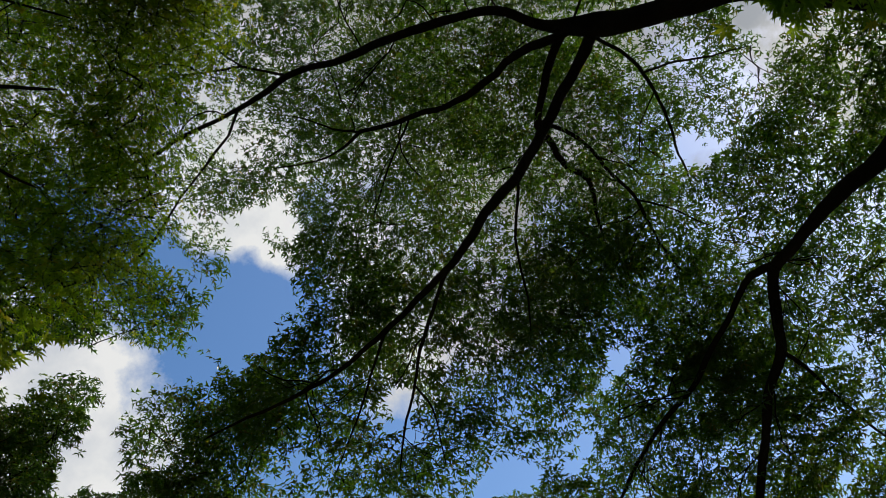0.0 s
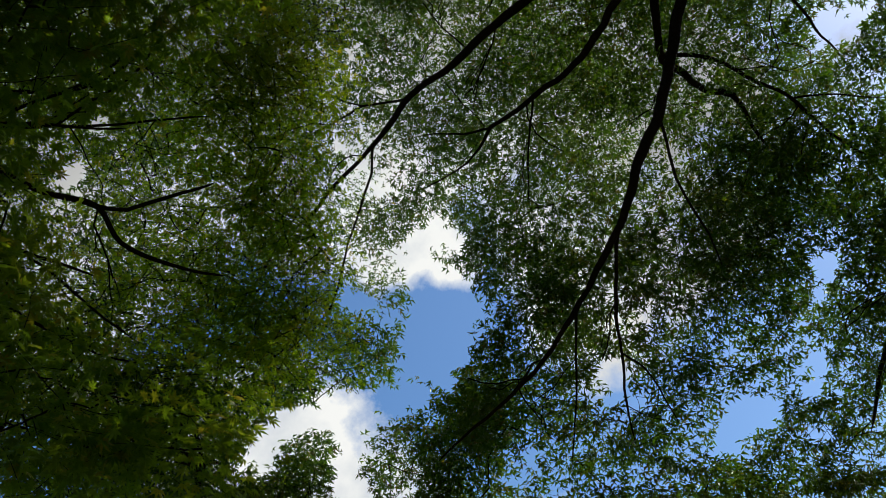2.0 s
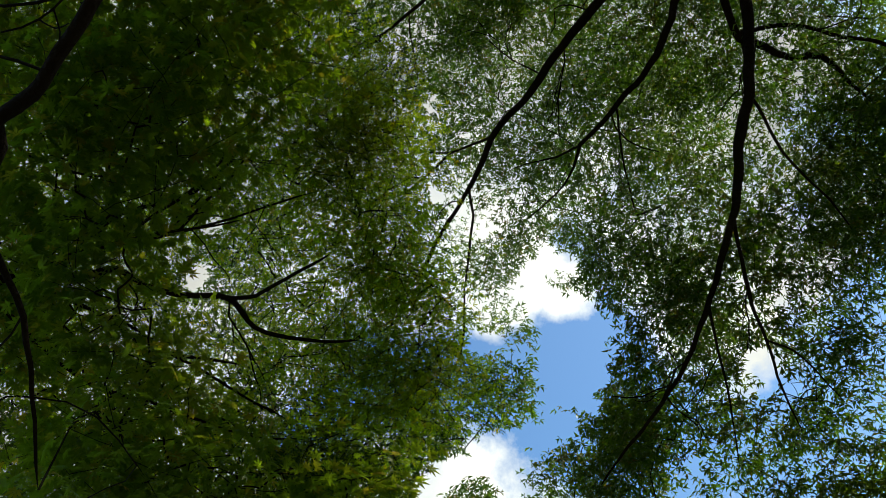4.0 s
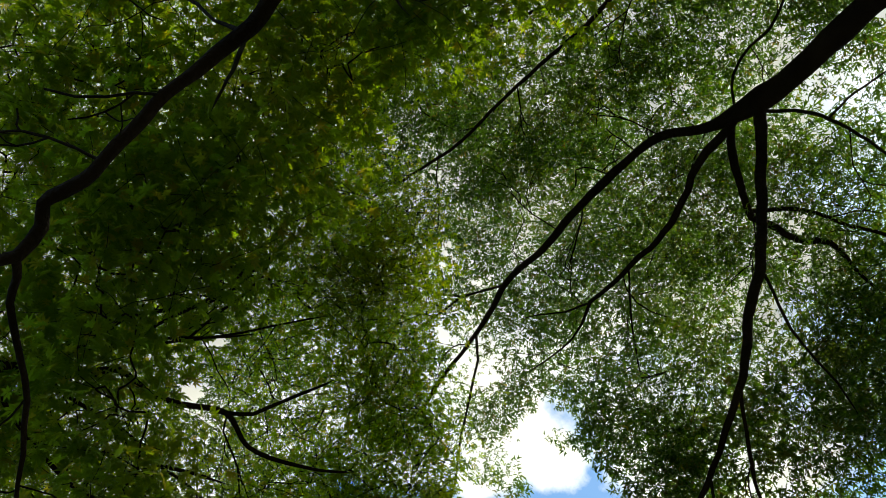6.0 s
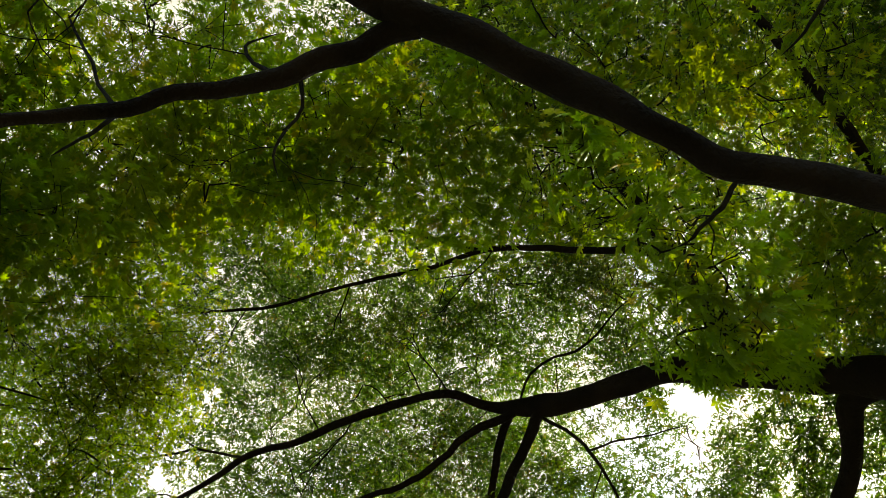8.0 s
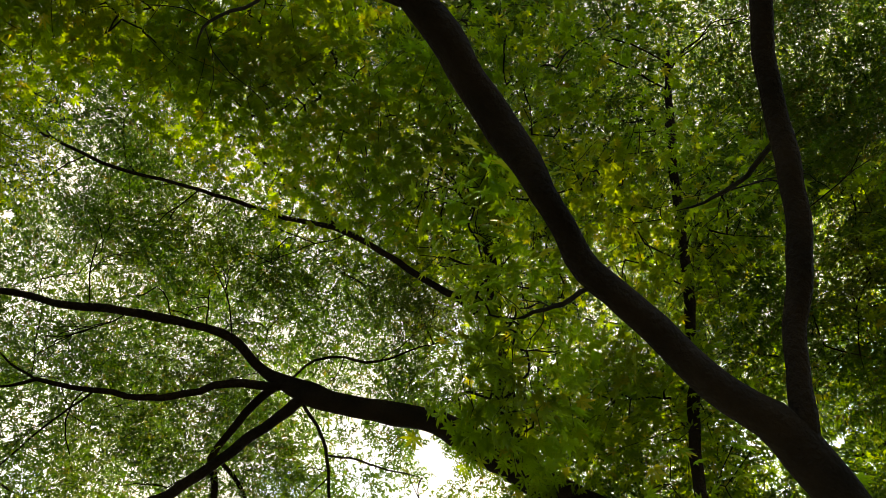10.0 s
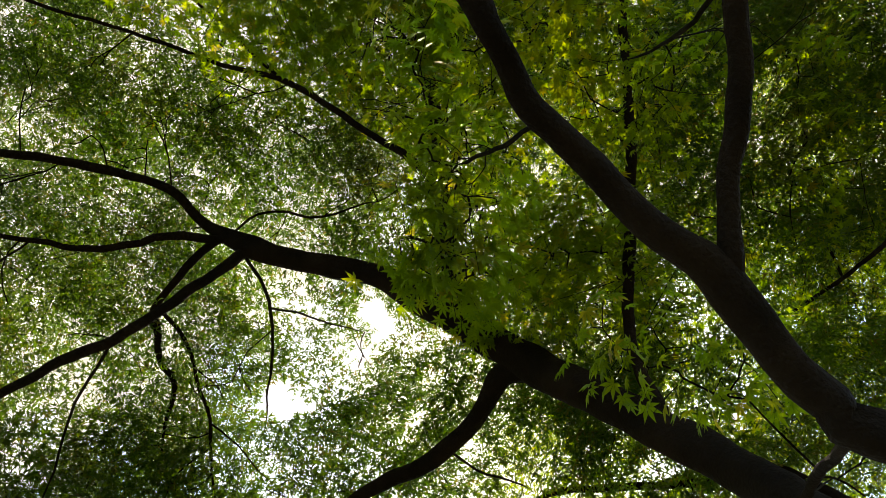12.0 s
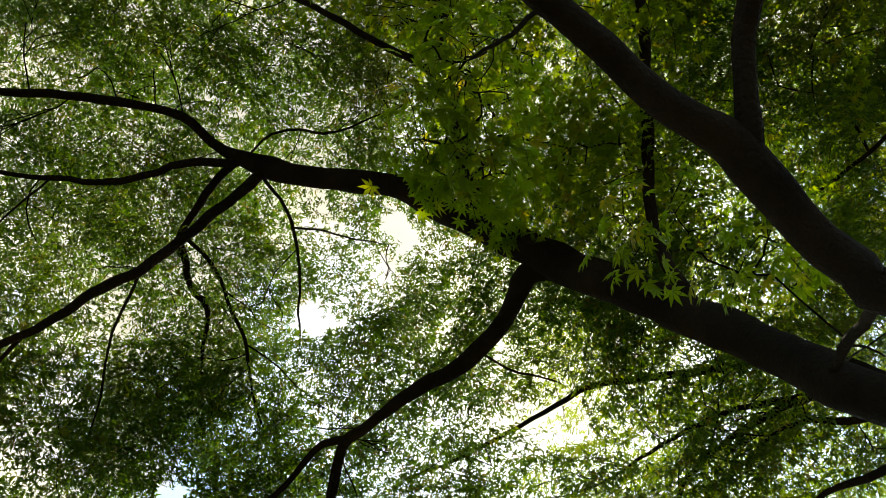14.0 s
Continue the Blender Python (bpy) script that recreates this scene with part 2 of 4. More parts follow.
    return v.reshape(-1, 3), f.reshape(-1, LEAF_F.shape[1])


def spray(rng, length):
    """A flat fan of fine twigs with paired leaves, along +y. Returns leaf places, directions and twig lines."""
    place, ahead, lines = [], [], []

    def shoot(start, angle, l, depth):
        n = max(2, int(l / 0.038))
        d = np.array((math.sin(angle), math.cos(angle), 0.0))
        p, pts = np.array(start, float), [np.array(start, float)]
        for i in range(n):
            angle2 = angle + rng.normal(0, 0.16)
            d = np.array((math.sin(angle2), math.cos(angle2), rng.normal(-0.05, 0.05)))
            p = p + d * l / n
            pts.append(p)
            for sgn in (-1, 1):
                if depth < 1 and rng.random() < 0.3:
                    shoot(p, angle + sgn * rng.uniform(0.5, 1.0), l * rng.uniform(0.35, 0.6), depth + 1)
                else:
                    b = angle + sgn * rng.uniform(0.5, 1.3)
                    stalk = rng.uniform(0.02, 0.04)
                    place.append(p + stalk * np.array((math.sin(b), math.cos(b), -0.25)))
                    ahead.append((math.sin(b), math.cos(b), -0.35))
        place.append(p + d * 0.02)
        ahead.append((d[0], d[1], -0.3))
        if depth == 0:
            lines.append(np.array(pts)[::2] if n > 4 else np.array(pts))

    shoot((0, 0, 0), 0.0, length, 0)
    return np.array(place), np.array(ahead), lines


RNG = np.random.default_rng(7)
SPRAYS = [spray(RNG, l) for l in np.linspace(0.18, 0.32, 18)]


def in_opening(p, gaps, rng=None):
    if not len(gaps):
        return np.zeros(len(p), bool)
    e = p - np.array((0, 0, 1.55))
    e = e / np.linalg.norm(e, axis=1)[:, None]
    reach = gaps[None, :, 3]
    # ragged rims: the outline wanders at the scale of a spray and of a leaf
    for k, amount in ((33.0, 0.006), (71.0, 0.004), (160.0, 0.002)):
        e = e + amount * np.sin(k * np.roll(e, 1, 1) + k) + amount * np.cos(0.83 * k * np.roll(e, 2, 1) + 2.1)
    e = e / np.linalg.norm(e, axis=1)[:, None]
    if rng is not None:
        reach = reach * rng.normal(0.96, 0.13, (len(p), 1)).clip(0.8, 1.2)
    return (np.degrees(np.arccos(np.clip(e @ gaps[:, :3].T, -1, 1))) < reach).any(1)


def grow(stems, seeds, rng):
    """Each spray's root joins the nearest wood, stem or earlier twig. Returns for every seed the place it springs from, and how many it carries."""
    wood = []
    for kind, stations in stems:
        c = curve_through(stations, 0.07)[:, :3]
        wood.append(c[len(c) // 2:] if kind == "trunk" else c)
    wood = np.vstack(wood)
    n = len(seeds)
    cost, origin, parent = np.full(n, 1e9), np.zeros((n, 3)), np.full(n, -1)
    for k in range(0, n, 400):
        d = np.linalg.norm(seeds[k:k + 400, None] - wood[None], axis=2)
        i = d.argmin(1)
        cost[k:k + 400], origin[k:k + 400] = d[np.arange(len(i)), i], wood[i]
    done, path, order = np.zeros(n, bool), np.zeros(n), []
    for _ in range(n):
        i = int(np.where(done, 1e9, cost).argmin())
        done[i] = True
        order.append(i)
        path[i] = np.linalg.norm(seeds[i] - origin[i]) + (0.3 * path[parent[i]] if parent[i] >= 0 else 0)
        d = np.linalg.norm(seeds - seeds[i], axis=1) + 0.3 * path[i]
        better = (d < cost) & ~done
        cost[better], origin[better], parent[better] = d[better], seeds[i], i
    load = np.ones(n)
    for i in reversed(order):
        if parent[i] >= 0:
            load[parent[i]] += load[i]
    return origin, parent, load


def crown(seeds, origin, gaps, leaf_size, rng, tilt, fans, reach, hang):
    """Sprays at the seeds, each going on the way its twig grew. Returns the leaves' places, directions, normals, sizes and the twigs."""
    P, A, N, L, S = [], [], [], [], []
    wider = gaps * (1, 1, 1, 1.12)
    for k, (s, o, big, far, down) in enumerate(zip(*(np.repeat(q, fans, 0) for q in (seeds, origin, leaf_size, reach, hang)))):
        place, ahead, lines = SPRAYS[int(rng.integers(len(SPRAYS)))]
        short = np.linalg.norm(place, axis=1) < far
        place, ahead, lines = place[short], ahead[short], [l[np.linalg.norm(l, axis=1) < far + 0.03] for l in lines]
        d = s - o
        yaw = math.atan2(d[0], d[1]) + rng.normal(0, 0.5 if k % fans == 0 else 1.6)
        s = s if k % fans == 0 else s + rng.normal(0, 0.075, 3)
        pitch, roll = rng.normal(-0.2, 0.25), rng.normal(0, 0.28)
        m = np.array(Euler((pitch, roll, -yaw)).to_matrix())
        q = place @ m.T + s
        keep = ~in_opening(q + 0.6 * big * (ahead @ m.T), gaps, rng)
        if keep.mean() < 0.4:
            continue
        P.append(q[keep])
        S.append(np.full(keep.sum(), big))
        A.append((ahead @ m.T)[keep] + rng.normal(0, 0.25, (keep.sum(), 3)) - (0, 0, 1.5 * down))
        up = np.array((0, 0, 1.0)) @ m.T + 1.6 * down * np.array((math.sin(yaw), math.cos(yaw), 0))
        N.append(up + rng.normal(0, tilt, (keep.sum(), 3)))
        if keep.mean() > 0.75 and k % 2 == 0:
            L += [l for l in (q @ m.T + s for q in lines if len(q) > 1) if not in_opening(l, wider).any()]
    P, A, N = np.vstack(P), np.vstack(A), np.vstack(N)
    return P, A, N, np.concatenate(S) * rng.uniform(0.7, 1.25, len(P)), L


def twig_mesh(lines, widths):
    """Three-sided fine twigs, all in one mesh."""
    V, F, base = [], [], 0
    for l, w in zip(lines, widths):
        n = len(l)
        r = w * np.linspace(1.15, 0.85, n)[:, None]
        t = l[-1] - l[0]
        t = t / (np.linalg.norm(t) + 1e-9)
        s = np.cross(t, (0.2, 0.1, 0.97))
        s /= np.linalg.norm(s) + 1e-9
        o = np.cross(t, s)
        ring = np.stack([l + r * s, l + r * (-0.5 * s + 0.87 * o), l + r * (-0.5 * s - 0.87 * o)], 1).reshape(-1, 3)
        i = np.arange(n - 1)[:, None] * 3
        k = np.arange(3)[None]
        F.append(base + np.stack([i + k, i + (k + 1) % 3, i + 3 + (k + 1) % 3, i + 3 + k], -1).reshape(-1, 4))
        V.append(ring)
        base += len(ring)
    return np.vstack(V), np.vstack(F)


def opening_table(*lists):
    out = []
    for az, el, r in (q for l in lists for q in l):
        a, e = radians(az), radians(el)
        out.append((math.sin(a) * math.cos(e), math.cos(a) * math.cos(e), math.sin(e), r))
    return np.array(out)


def clump_seeds(lists, rng, thin, flat=0.6):
    out = []
    for x, y, z, r, n in (q for l in lists for q in l):
        p = rng.normal(0, 0.5, (max(1, round(n * thin)), 3)).clip(-1, 1) * (r, r, r * flat)
        out.append(p + (x, y, z))
    return np.vstack(out)


def joining_twigs(seeds, origin, load, gaps, rng):
    lines, widths = [], []
    wider = gaps * (1, 1, 1, 1.12)
    for s, o, n in zip(seeds, origin, load):
        span = np.linalg.norm(s - o)
        if span > 0.8 or span < 0.02:
            continue
        mid = (o + s) / 2 + rng.normal(0, 0.07 * span, 3) + (0, 0, 0.05 * span)
        u = np.linspace(0, 1, 5)[:, None]
        line = (1 - u) ** 2 * o + 2 * u * (1 - u) * mid + u * u * s
        if not in_opening(line, wider).any():
            lines.append(line)
            widths.append(min(0.0034, 0.0010 * math.sqrt(n + 1)))
    return lines, widths


def side_twigs(stems, gaps, rng):
    """Thin angular shoots off the limbs and branches, each forking once or twice."""
    lines, widths = [], []
    wider = gaps * (1, 1, 1, 1.12)

    def shoot(start, way, length, r, depth):
        n = 4
        pts, d = [start], way
        for k in range(n):
            d = d + rng.normal(0, 0.24, 3) - (0, 0, 0.04)
            d /= np.linalg.norm(d)
            pts.append(pts[-1] + d * length / n)
            if depth < 2 and rng.random() < 0.5:
                shoot(pts[-1], d + rng.normal(0, 0.75, 3) * (1, 1, 0.4), length * 0.6, r * 0.7, depth + 1)
        line = np.array(pts)
        if not in_opening(line, wider).any():
            lines.append(line)
            widths.append(r)

    for kind, stations in stems:
        c = curve_through(stations, 0.05)
        for k in range(len(c) // 3, len(c) - 1):
            if c[k, 3] < 0.026 and c[k, 2] > 2.3 and rng.random() < 0.22:
                t = c[k + 1, :3] - c[k, :3]
                t /= np.linalg.norm(t)
                side = np.cross(t, (0, 0, 1)) * rng.choice((-1, 1))
                shoot(c[k, :3], t * 0.8 + side + rng.normal(0, 0.3, 3), rng.uniform(0.12, 0.34), min(0.0034, 0.45 * c[k, 3]), 0)
    return lines, widths


def tree(stems, seeds, gaps, leaf_mat, leaf_size, label, seed, shape=SEVEN_LOBES, tilt=0.45, near=None, fans=1, reach=1.0, hang=0.15):
    """A maple: trunk, limbs and branches each a part, its fine twigs, and its leaves."""
    rng = np.random.default_rng(seed)
    root = new("maple_tree")
    root.location = (stems[0][1][0][0], stems[0][1][0][1], 0.0)
    tagged(root, label, "tree", "maple grove")
    off = np.array(root.location)
    for kind, stations in stems:
        big = max(s[3] for s in stations)
        line = knotted(curve_through(stations, 0.03 if big > 0.02 else 0.045), rng, 0.013 if kind != "trunk" else 0.007)
        v, f = tube(line, 20 if big > 0.04 else 12 if big > 0.015 else 7, 0.3, rng)
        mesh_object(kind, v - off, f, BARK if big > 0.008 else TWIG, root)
    origin, parent, load = grow(stems, seeds, rng)
    P, A, N, S, L = crown(seeds, origin, gaps, np.broadcast_to(leaf_size, len(seeds)), rng, tilt, fans, np.broadcast_to(reach, len(seeds)), np.broadcast_to(hang, len(seeds)))
    J, widths = joining_twigs(seeds, origin, load, gaps, rng)
    K, thick = side_twigs(stems, gaps, rng)
    v, f = twig_mesh(L + J + K, [0.0012] * len(L) + widths + thick)
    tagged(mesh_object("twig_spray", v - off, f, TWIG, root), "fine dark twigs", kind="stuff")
    close = np.argsort(np.linalg.norm(P - np.array(near), axis=1))[:300]
    blade = None
    for x, y, z, p, size in zip(*frames_from(N[close], A[close]), P[close], S[close]):
        if blade is None:
            ob = mesh_object("leaf", SEVEN_LOBES[0], SEVEN_LOBES[1], leaf_mat[1], root, smooth=False)
            blade = ob.data
        else:
            ob = new("leaf", blade)
            ob.parent = root
        ob.matrix_local = Matrix(((*(size * np.array((x[0], y[0], z[0]))), p[0] - off[0]), (*(size * np.array((x[1], y[1], z[1]))), p[1] - off[1]), (*(size * np.array((x[2], y[2], z[2]))), p[2] - off[2]), (0, 0, 0, 1)))
    rest = np.setdiff1d(np.arange(len(P)), close)
    v, f = leaves_mesh(shape, P[rest], A[rest], N[rest], S[rest])
    tagged(mesh_object("foliage", v - off, f, leaf_mat[0], root, smooth=False), "palmate maple leaves", kind="stuff")
    return root


# ground: one wide sheet of shaded grass and soil
n = 60
gx = np.sign(np.linspace(-1, 1, n)) * np.abs(np.linspace(-1, 1, n)) ** 4 * 1500
gv = np.array([(x, y, 0.06 * noise.noise((x * 0.35, y * 0.35, 0)) - 0.03) for x in gx for y in gx])
gi = (np.arange(n - 1)[:, None] * n + np.arange(n - 1)[None]).ravel()
ground = mesh_object("ground", gv, np.stack([gi, gi + n, gi + n + 1, gi + 1], -1), ground_mat)
tagged(ground, "shaded grass and bare soil under the trees", "ground", kind="structure")

# unseen ring of large leaves, added to keep the low daylight out
screen_rng = np.random.default_rng(21)
turn, tall = screen_rng.uniform(0, 2 * math.pi, 9000), screen_rng.random(9000)
far = screen_rng.uniform(12.5, 17.0, 9000)
screen_places = np.column_stack([far * np.cos(turn), far * np.sin(turn), tall * (4.2 + 0.6 * np.sin(7 * turn) + 0.4 * np.sin(17 * turn + 1))])
v, f = leaves_mesh(SEVEN_LOBES, screen_places, screen_rng.normal(0, 1, (9000, 3)), screen_rng.normal(0, 1, (9000, 3)), screen_rng.uniform(0.3, 0.6, 9000))
tagged(mesh_object("grove_edge", v, f, LEAF_A[0], smooth=False), "unseen ring of leaves added to block low daylight", "undergrowth", kind="stuff")

# stems: places and radii along each trunk, limb and branch
STEMS_A = [
    ('trunk', ((2.720, 0.620, -0.050, 0.1700), (2.620, 0.620, 0.500, 0.1250), (2.450, 0.630, 1.300, 0.1050), (2.200, 0.630, 2.100, 0.0855), (1.918, 0.842, 2.575, 0.0641), (1.918, 0.942, 2.845, 0.0635), (1.878, 1.042, 3.125, 0.0642), (1.768, 1.142, 3.425, 0.0652), (1.668, 1.212, 3.625, 0.0643), (1.588, 1.252, 3.765, 0.0627), (1.498, 1.292, 3.935, 0.0562), (1.360, 1.320, 4.080, 0.0550), (1.210, 1.340, 4.220, 0.0491), (1.030, 1.430, 4.340, 0.0452), (0.870, 1.490, 4.430, 0.0439), (0.770, 1.520, 4.490, 0.0466), (0.600, 1.550, 4.630, 0.0222), (0.480, 1.500, 4.700, 0.0197), (0.400, 1.490, 4.740, 0.0189), (0.260, 1.510, 4.770, 0.0182), (0.120, 1.540, 4.800, 0.0174), (-0.030, 1.570, 4.810, 0.0166), (-0.230, 1.620, 4.820, 0.0149), (-0.440, 1.640, 4.820, 0.0131), (-0.620, 1.700, 4.780, 0.0113), (-0.760, 1.750, 4.780, 0.0096), (-0.950, 1.800, 4.780, 0.0088), (-1.120, 1.860, 4.760, 0.0080), (-1.300, 1.880, 4.750, 0.0071), (-1.500, 1.970, 4.700, 0.0052), (-1.670, 2.010, 4.660, 0.0031))),
    ('limb', ((0.79, 1.51, 4.48, 0.0233), (0.74, 1.56, 4.45, 0.0231), (0.64, 1.65, 4.36, 0.0211), (0.56, 1.71, 4.29, 0.0200), (0.46, 1.79, 4.20, 0.0188), (0.36, 1.85, 4.10, 0.0194), (0.24, 1.90, 4.02, 0.0175), (0.15, 1.95, 3.92, 0.0157), (0.05, 1.98, 3.82, 0.0138), (-0.06, 2.04, 3.77, 0.0116), (-0.21, 2.16, 3.76, 0.0103), (-0.39, 2.28, 3.74, 0.0090), (-0.58, 2.37, 3.72, 0.0075), (-0.80, 2.44, 3.71, 0.0061), (-1.02, 2.50, 3.69, 0.0036))),
    ('limb', ((0.74, 1.52, 4.52, 0.0191), (0.64, 1.57, 4.55, 0.0184), (0.49, 1.63, 4.60, 0.0169), (0.39, 1.71, 4.61, 0.0153), (0.29, 1.77, 4.62, 0.0145), (0.17, 1.83, 4.64, 0.0128), (0.03, 1.86, 4.67, 0.0111), (-0.08, 1.89, 4.68, 0.0093), (-0.21, 1.91, 4.70, 0.0085), (-0.30, 1.96, 4.68, 0.0057), (-0.43, 2.00, 4.68, 0.0038), (-0.63, 2.00, 4.69, 0.0029))),
    ('limb', ((0.68, 1.53, 4.57, 0.0176), (0.64, 1.62, 4.59, 0.0169), (0.60, 1.76, 4.61, 0.0164), (0.57, 1.89, 4.63, 0.0159), (0.55, 2.01, 4.63, 0.0161), (0.60, 2.12, 4.62, 0.0154), (0.64, 2.22, 4.61, 0.0138), (0.75, 2.34, 4.60, 0.0120), (0.77, 2.49, 4.56, 0.0081), (0.81, 2.70, 4.51, 0.0042))),
    ('limb', ((1.67, 1.22, 3.63, 0.0454), (1.61, 1.33, 3.70, 0.0427), (1.61, 1.45, 3.71, 0.0369), (1.61, 1.59, 3.72, 0.0347), (1.58, 1.72, 3.74, 0.0335), (1.54, 1.84, 3.76, 0.0322), (1.48, 1.97, 3.80, 0.0309), (1.42, 2.11, 3.83, 0.0249), (1.36, 2.26, 3.85, 0.0236), (1.30, 2.37, 3.87, 0.0231), (1.30, 2.48, 3.86, 0.0223), (1.29, 2.56, 3.78, 0.0214), (1.28, 2.66, 3.69, 0.0206), (1.21, 2.80, 3.59, 0.0188), (1.16, 2.93, 3.47, 0.0180), (1.09, 3.09, 3.33, 0.0163), (1.03, 3.21, 3.20, 0.0116))),
    ('branch', ((1.31, 2.36, 3.87, 0.0197), (1.23, 2.43, 3.90, 0.0147), (1.13, 2.60, 3.86, 0.0131), (1.05, 2.74, 3.82, 0.0124), (0.95, 2.90, 3.76, 0.0106), (0.78, 3.08, 3.70, 0.0099), (0.63, 3.27, 3.60, 0.0081), (0.53, 3.39, 3.52, 0.0041))),
    ('branch', ((1.28, 2.66, 3.69, 0.0103), (1.42, 2.81, 3.66, 0.0078), (1.54, 2.96, 3.60, 0.0071), (1.66, 3.09, 3.55, 0.0062), (1.78, 3.22, 3.50, 0.0043))),
    ('limb', ((1.54, 1.28, 3.85, 0.0420), (1.44, 1.23, 3.91, 0.0418), (1.38, 1.15, 3.95, 0.0374), (1.30, 0.99, 4.06, 0.0347), (1.24, 0.87, 4.12, 0.0304), (1.16, 0.73, 4.21, 0.0250), (1.08, 0.58, 4.29, 0.0208), (0.97, 0.45, 4.37, 0.0182), (0.90, 0.36, 4.42, 0.0156), (0.83, 0.28, 4.47, 0.0114))),
    ('branch', ((1.25, 0.88, 4.12, 0.0142), (1.13, 0.86, 4.23, 0.0144), (0.99, 0.85, 4.33, 0.0130), (0.83, 0.84, 4.44, 0.0124), (0.67, 0.83, 4.53, 0.0118), (0.48, 0.88, 4.60, 0.0092), (0.31, 0.91, 4.65, 0.0084), (0.10, 0.93, 4.70, 0.0077), (-0.09, 0.96, 4.73, 0.0069), (-0.26, 0.97, 4.74, 0.0070), (-0.44, 0.96, 4.76, 0.0052), (-0.59, 0.94, 4.77, 0.0044), (-0.71, 0.92, 4.77, 0.0027))),
    ('branch', ((0.63, 0.84, 4.54, 0.0096), (0.51, 0.81, 4.65, 0.0102), (0.40, 0.78, 4.73, 0.0086), (0.30, 0.76, 4.79, 0.0061), (0.17, 0.72, 4.85, 0.0044), (0.03, 0.70, 4.90, 0.0027))),
    ('branch', ((-0.45, 1.65, 4.82, 0.0075), (-0.56, 1.64, 4.89, 0.0058), (-0.66, 1.63, 4.95, 0.0059), (-0.79, 1.65, 5.00, 0.0050), (-0.96, 1.66, 5.05, 0.0041), (-1.15, 1.69, 5.10, 0.0032), (-1.30, 1.72, 5.13, 0.0021))),
    ('branch', ((-0.66, 1.63, 4.95, 0.0039), (-0.76, 1.63, 5.12, 0.0030), (-0.85, 1.60, 5.30, 0.0032), (-0.92, 1.58, 5.43, 0.0022))),
    ('branch', ((-0.70, 1.73, 4.78, 0.0067), (-0.77, 1.83, 4.75, 0.0058), (-0.85, 1.89, 4.73, 0.0059), (-0.95, 1.97, 4.71, 0.0049), (-1.05, 2.04, 4.67, 0.0049), (-1.14, 2.12, 4.64, 0.0050), (-1.24, 2.20, 4.59, 0.0051), (-1.33, 2.25, 4.56, 0.0041), (-1.46, 2.28, 4.53, 0.0031), (-1.56, 2.30, 4.51, 0.0021))),
    ('branch', ((-0.21, 1.91, 4.70, 0.0056), (-0.33, 1.92, 4.78, 0.0048), (-0.45, 1.89, 4.86, 0.0030), (-0.55, 1.88, 4.91, 0.0020))),
    ('branch', ((0.01, 1.87, 4.67, 0.0055), (-0.05, 1.94, 4.62, 0.0046), (-0.12, 2.03, 4.57, 0.0037), (-0.18, 2.12, 4.53, 0.0037), (-0.24, 2.22, 4.47, 0.0028))),
    ('branch', ((0.56, 1.99, 4.63, 0.0104), (0.66, 2.05, 4.61, 0.0096), (0.77, 2.16, 4.58, 0.0087), (0.85, 2.29, 4.54, 0.0089), (0.93, 2.39, 4.49, 0.0080), (0.98, 2.51, 4.44, 0.0071), (1.02, 2.62, 4.39, 0.0062), (1.08, 2.72, 4.35, 0.0052), (1.13, 2.78, 4.32, 0.0031))),
    ('branch', ((0.94, 2.41, 4.48, 0.0050), (1.10, 2.48, 4.45, 0.0041), (1.22, 2.56, 4.41, 0.0031), (1.34, 2.62, 4.38, 0.0021))),
    ('branch', ((0.76, 1.54, 4.46, 0.0078), (0.89, 1.67, 4.48, 0.0071), (0.97, 1.78, 4.50, 0.0073), (1.04, 1.93, 4.51, 0.0065), (1.10, 2.07, 4.51, 0.0058), (1.13, 2.21, 4.50, 0.0049), (1.17, 2.30, 4.49, 0.0040), (1.20, 2.43, 4.48, 0.0021))),
    ('branch', ((0.96, 1.77, 4.50, 0.0055), (1.13, 1.79, 4.56, 0.0047), (1.29, 1.82, 4.60, 0.0039), (1.48, 1.84, 4.65, 0.0030))),
    ('branch', ((0.36, 1.85, 4.10, 0.0065), (0.35, 1.96, 4.07, 0.0057), (0.32, 2.09, 4.02, 0.0058), (0.32, 2.21, 3.97, 0.0050), (0.33, 2.32, 3.92, 0.0043), (0.31, 2.45, 3.85, 0.0026))),
    ('branch', ((0.04, 1.99, 3.82, 0.0084), (-0.01, 2.08, 3.79, 0.0070), (-0.07, 2.18, 3.76, 0.0071), (-0.12, 2.28, 3.73, 0.0065), (-0.17, 2.40, 3.67, 0.0058), (-0.23, 2.52, 3.61, 0.0050), (-0.27, 2.63, 3.55, 0.0034), (-0.30, 2.71, 3.50, 0.0017))),
    ('branch', ((-0.17, 2.40, 3.67, 0.0041), (-0.13, 2.53, 3.66, 0.0043), (-0.12, 2.64, 3.63, 0.0034), (-0.12, 2.81, 3.56, 0.0027))),
    ('branch', ((-0.23, 2.17, 3.75, 0.0063), (-0.28, 2.27, 3.73, 0.0057), (-0.33, 2.36, 3.71, 0.0049), (-0.40, 2.49, 3.67, 0.0043), (-0.47, 2.60, 3.63, 0.0034), (-0.57, 2.74, 3.56, 0.0027))),
    ('branch', ((0.69, 1.53, 4.55, 0.0046), (0.77, 1.41, 4.58, 0.0054), (0.88, 1.36, 4.58, 0.0055), (0.97, 1.35, 4.57, 0.0055), (1.08, 1.30, 4.60, 0.0046), (1.18, 1.24, 4.65, 0.0037), (1.25, 1.21, 4.67, 0.0019))),
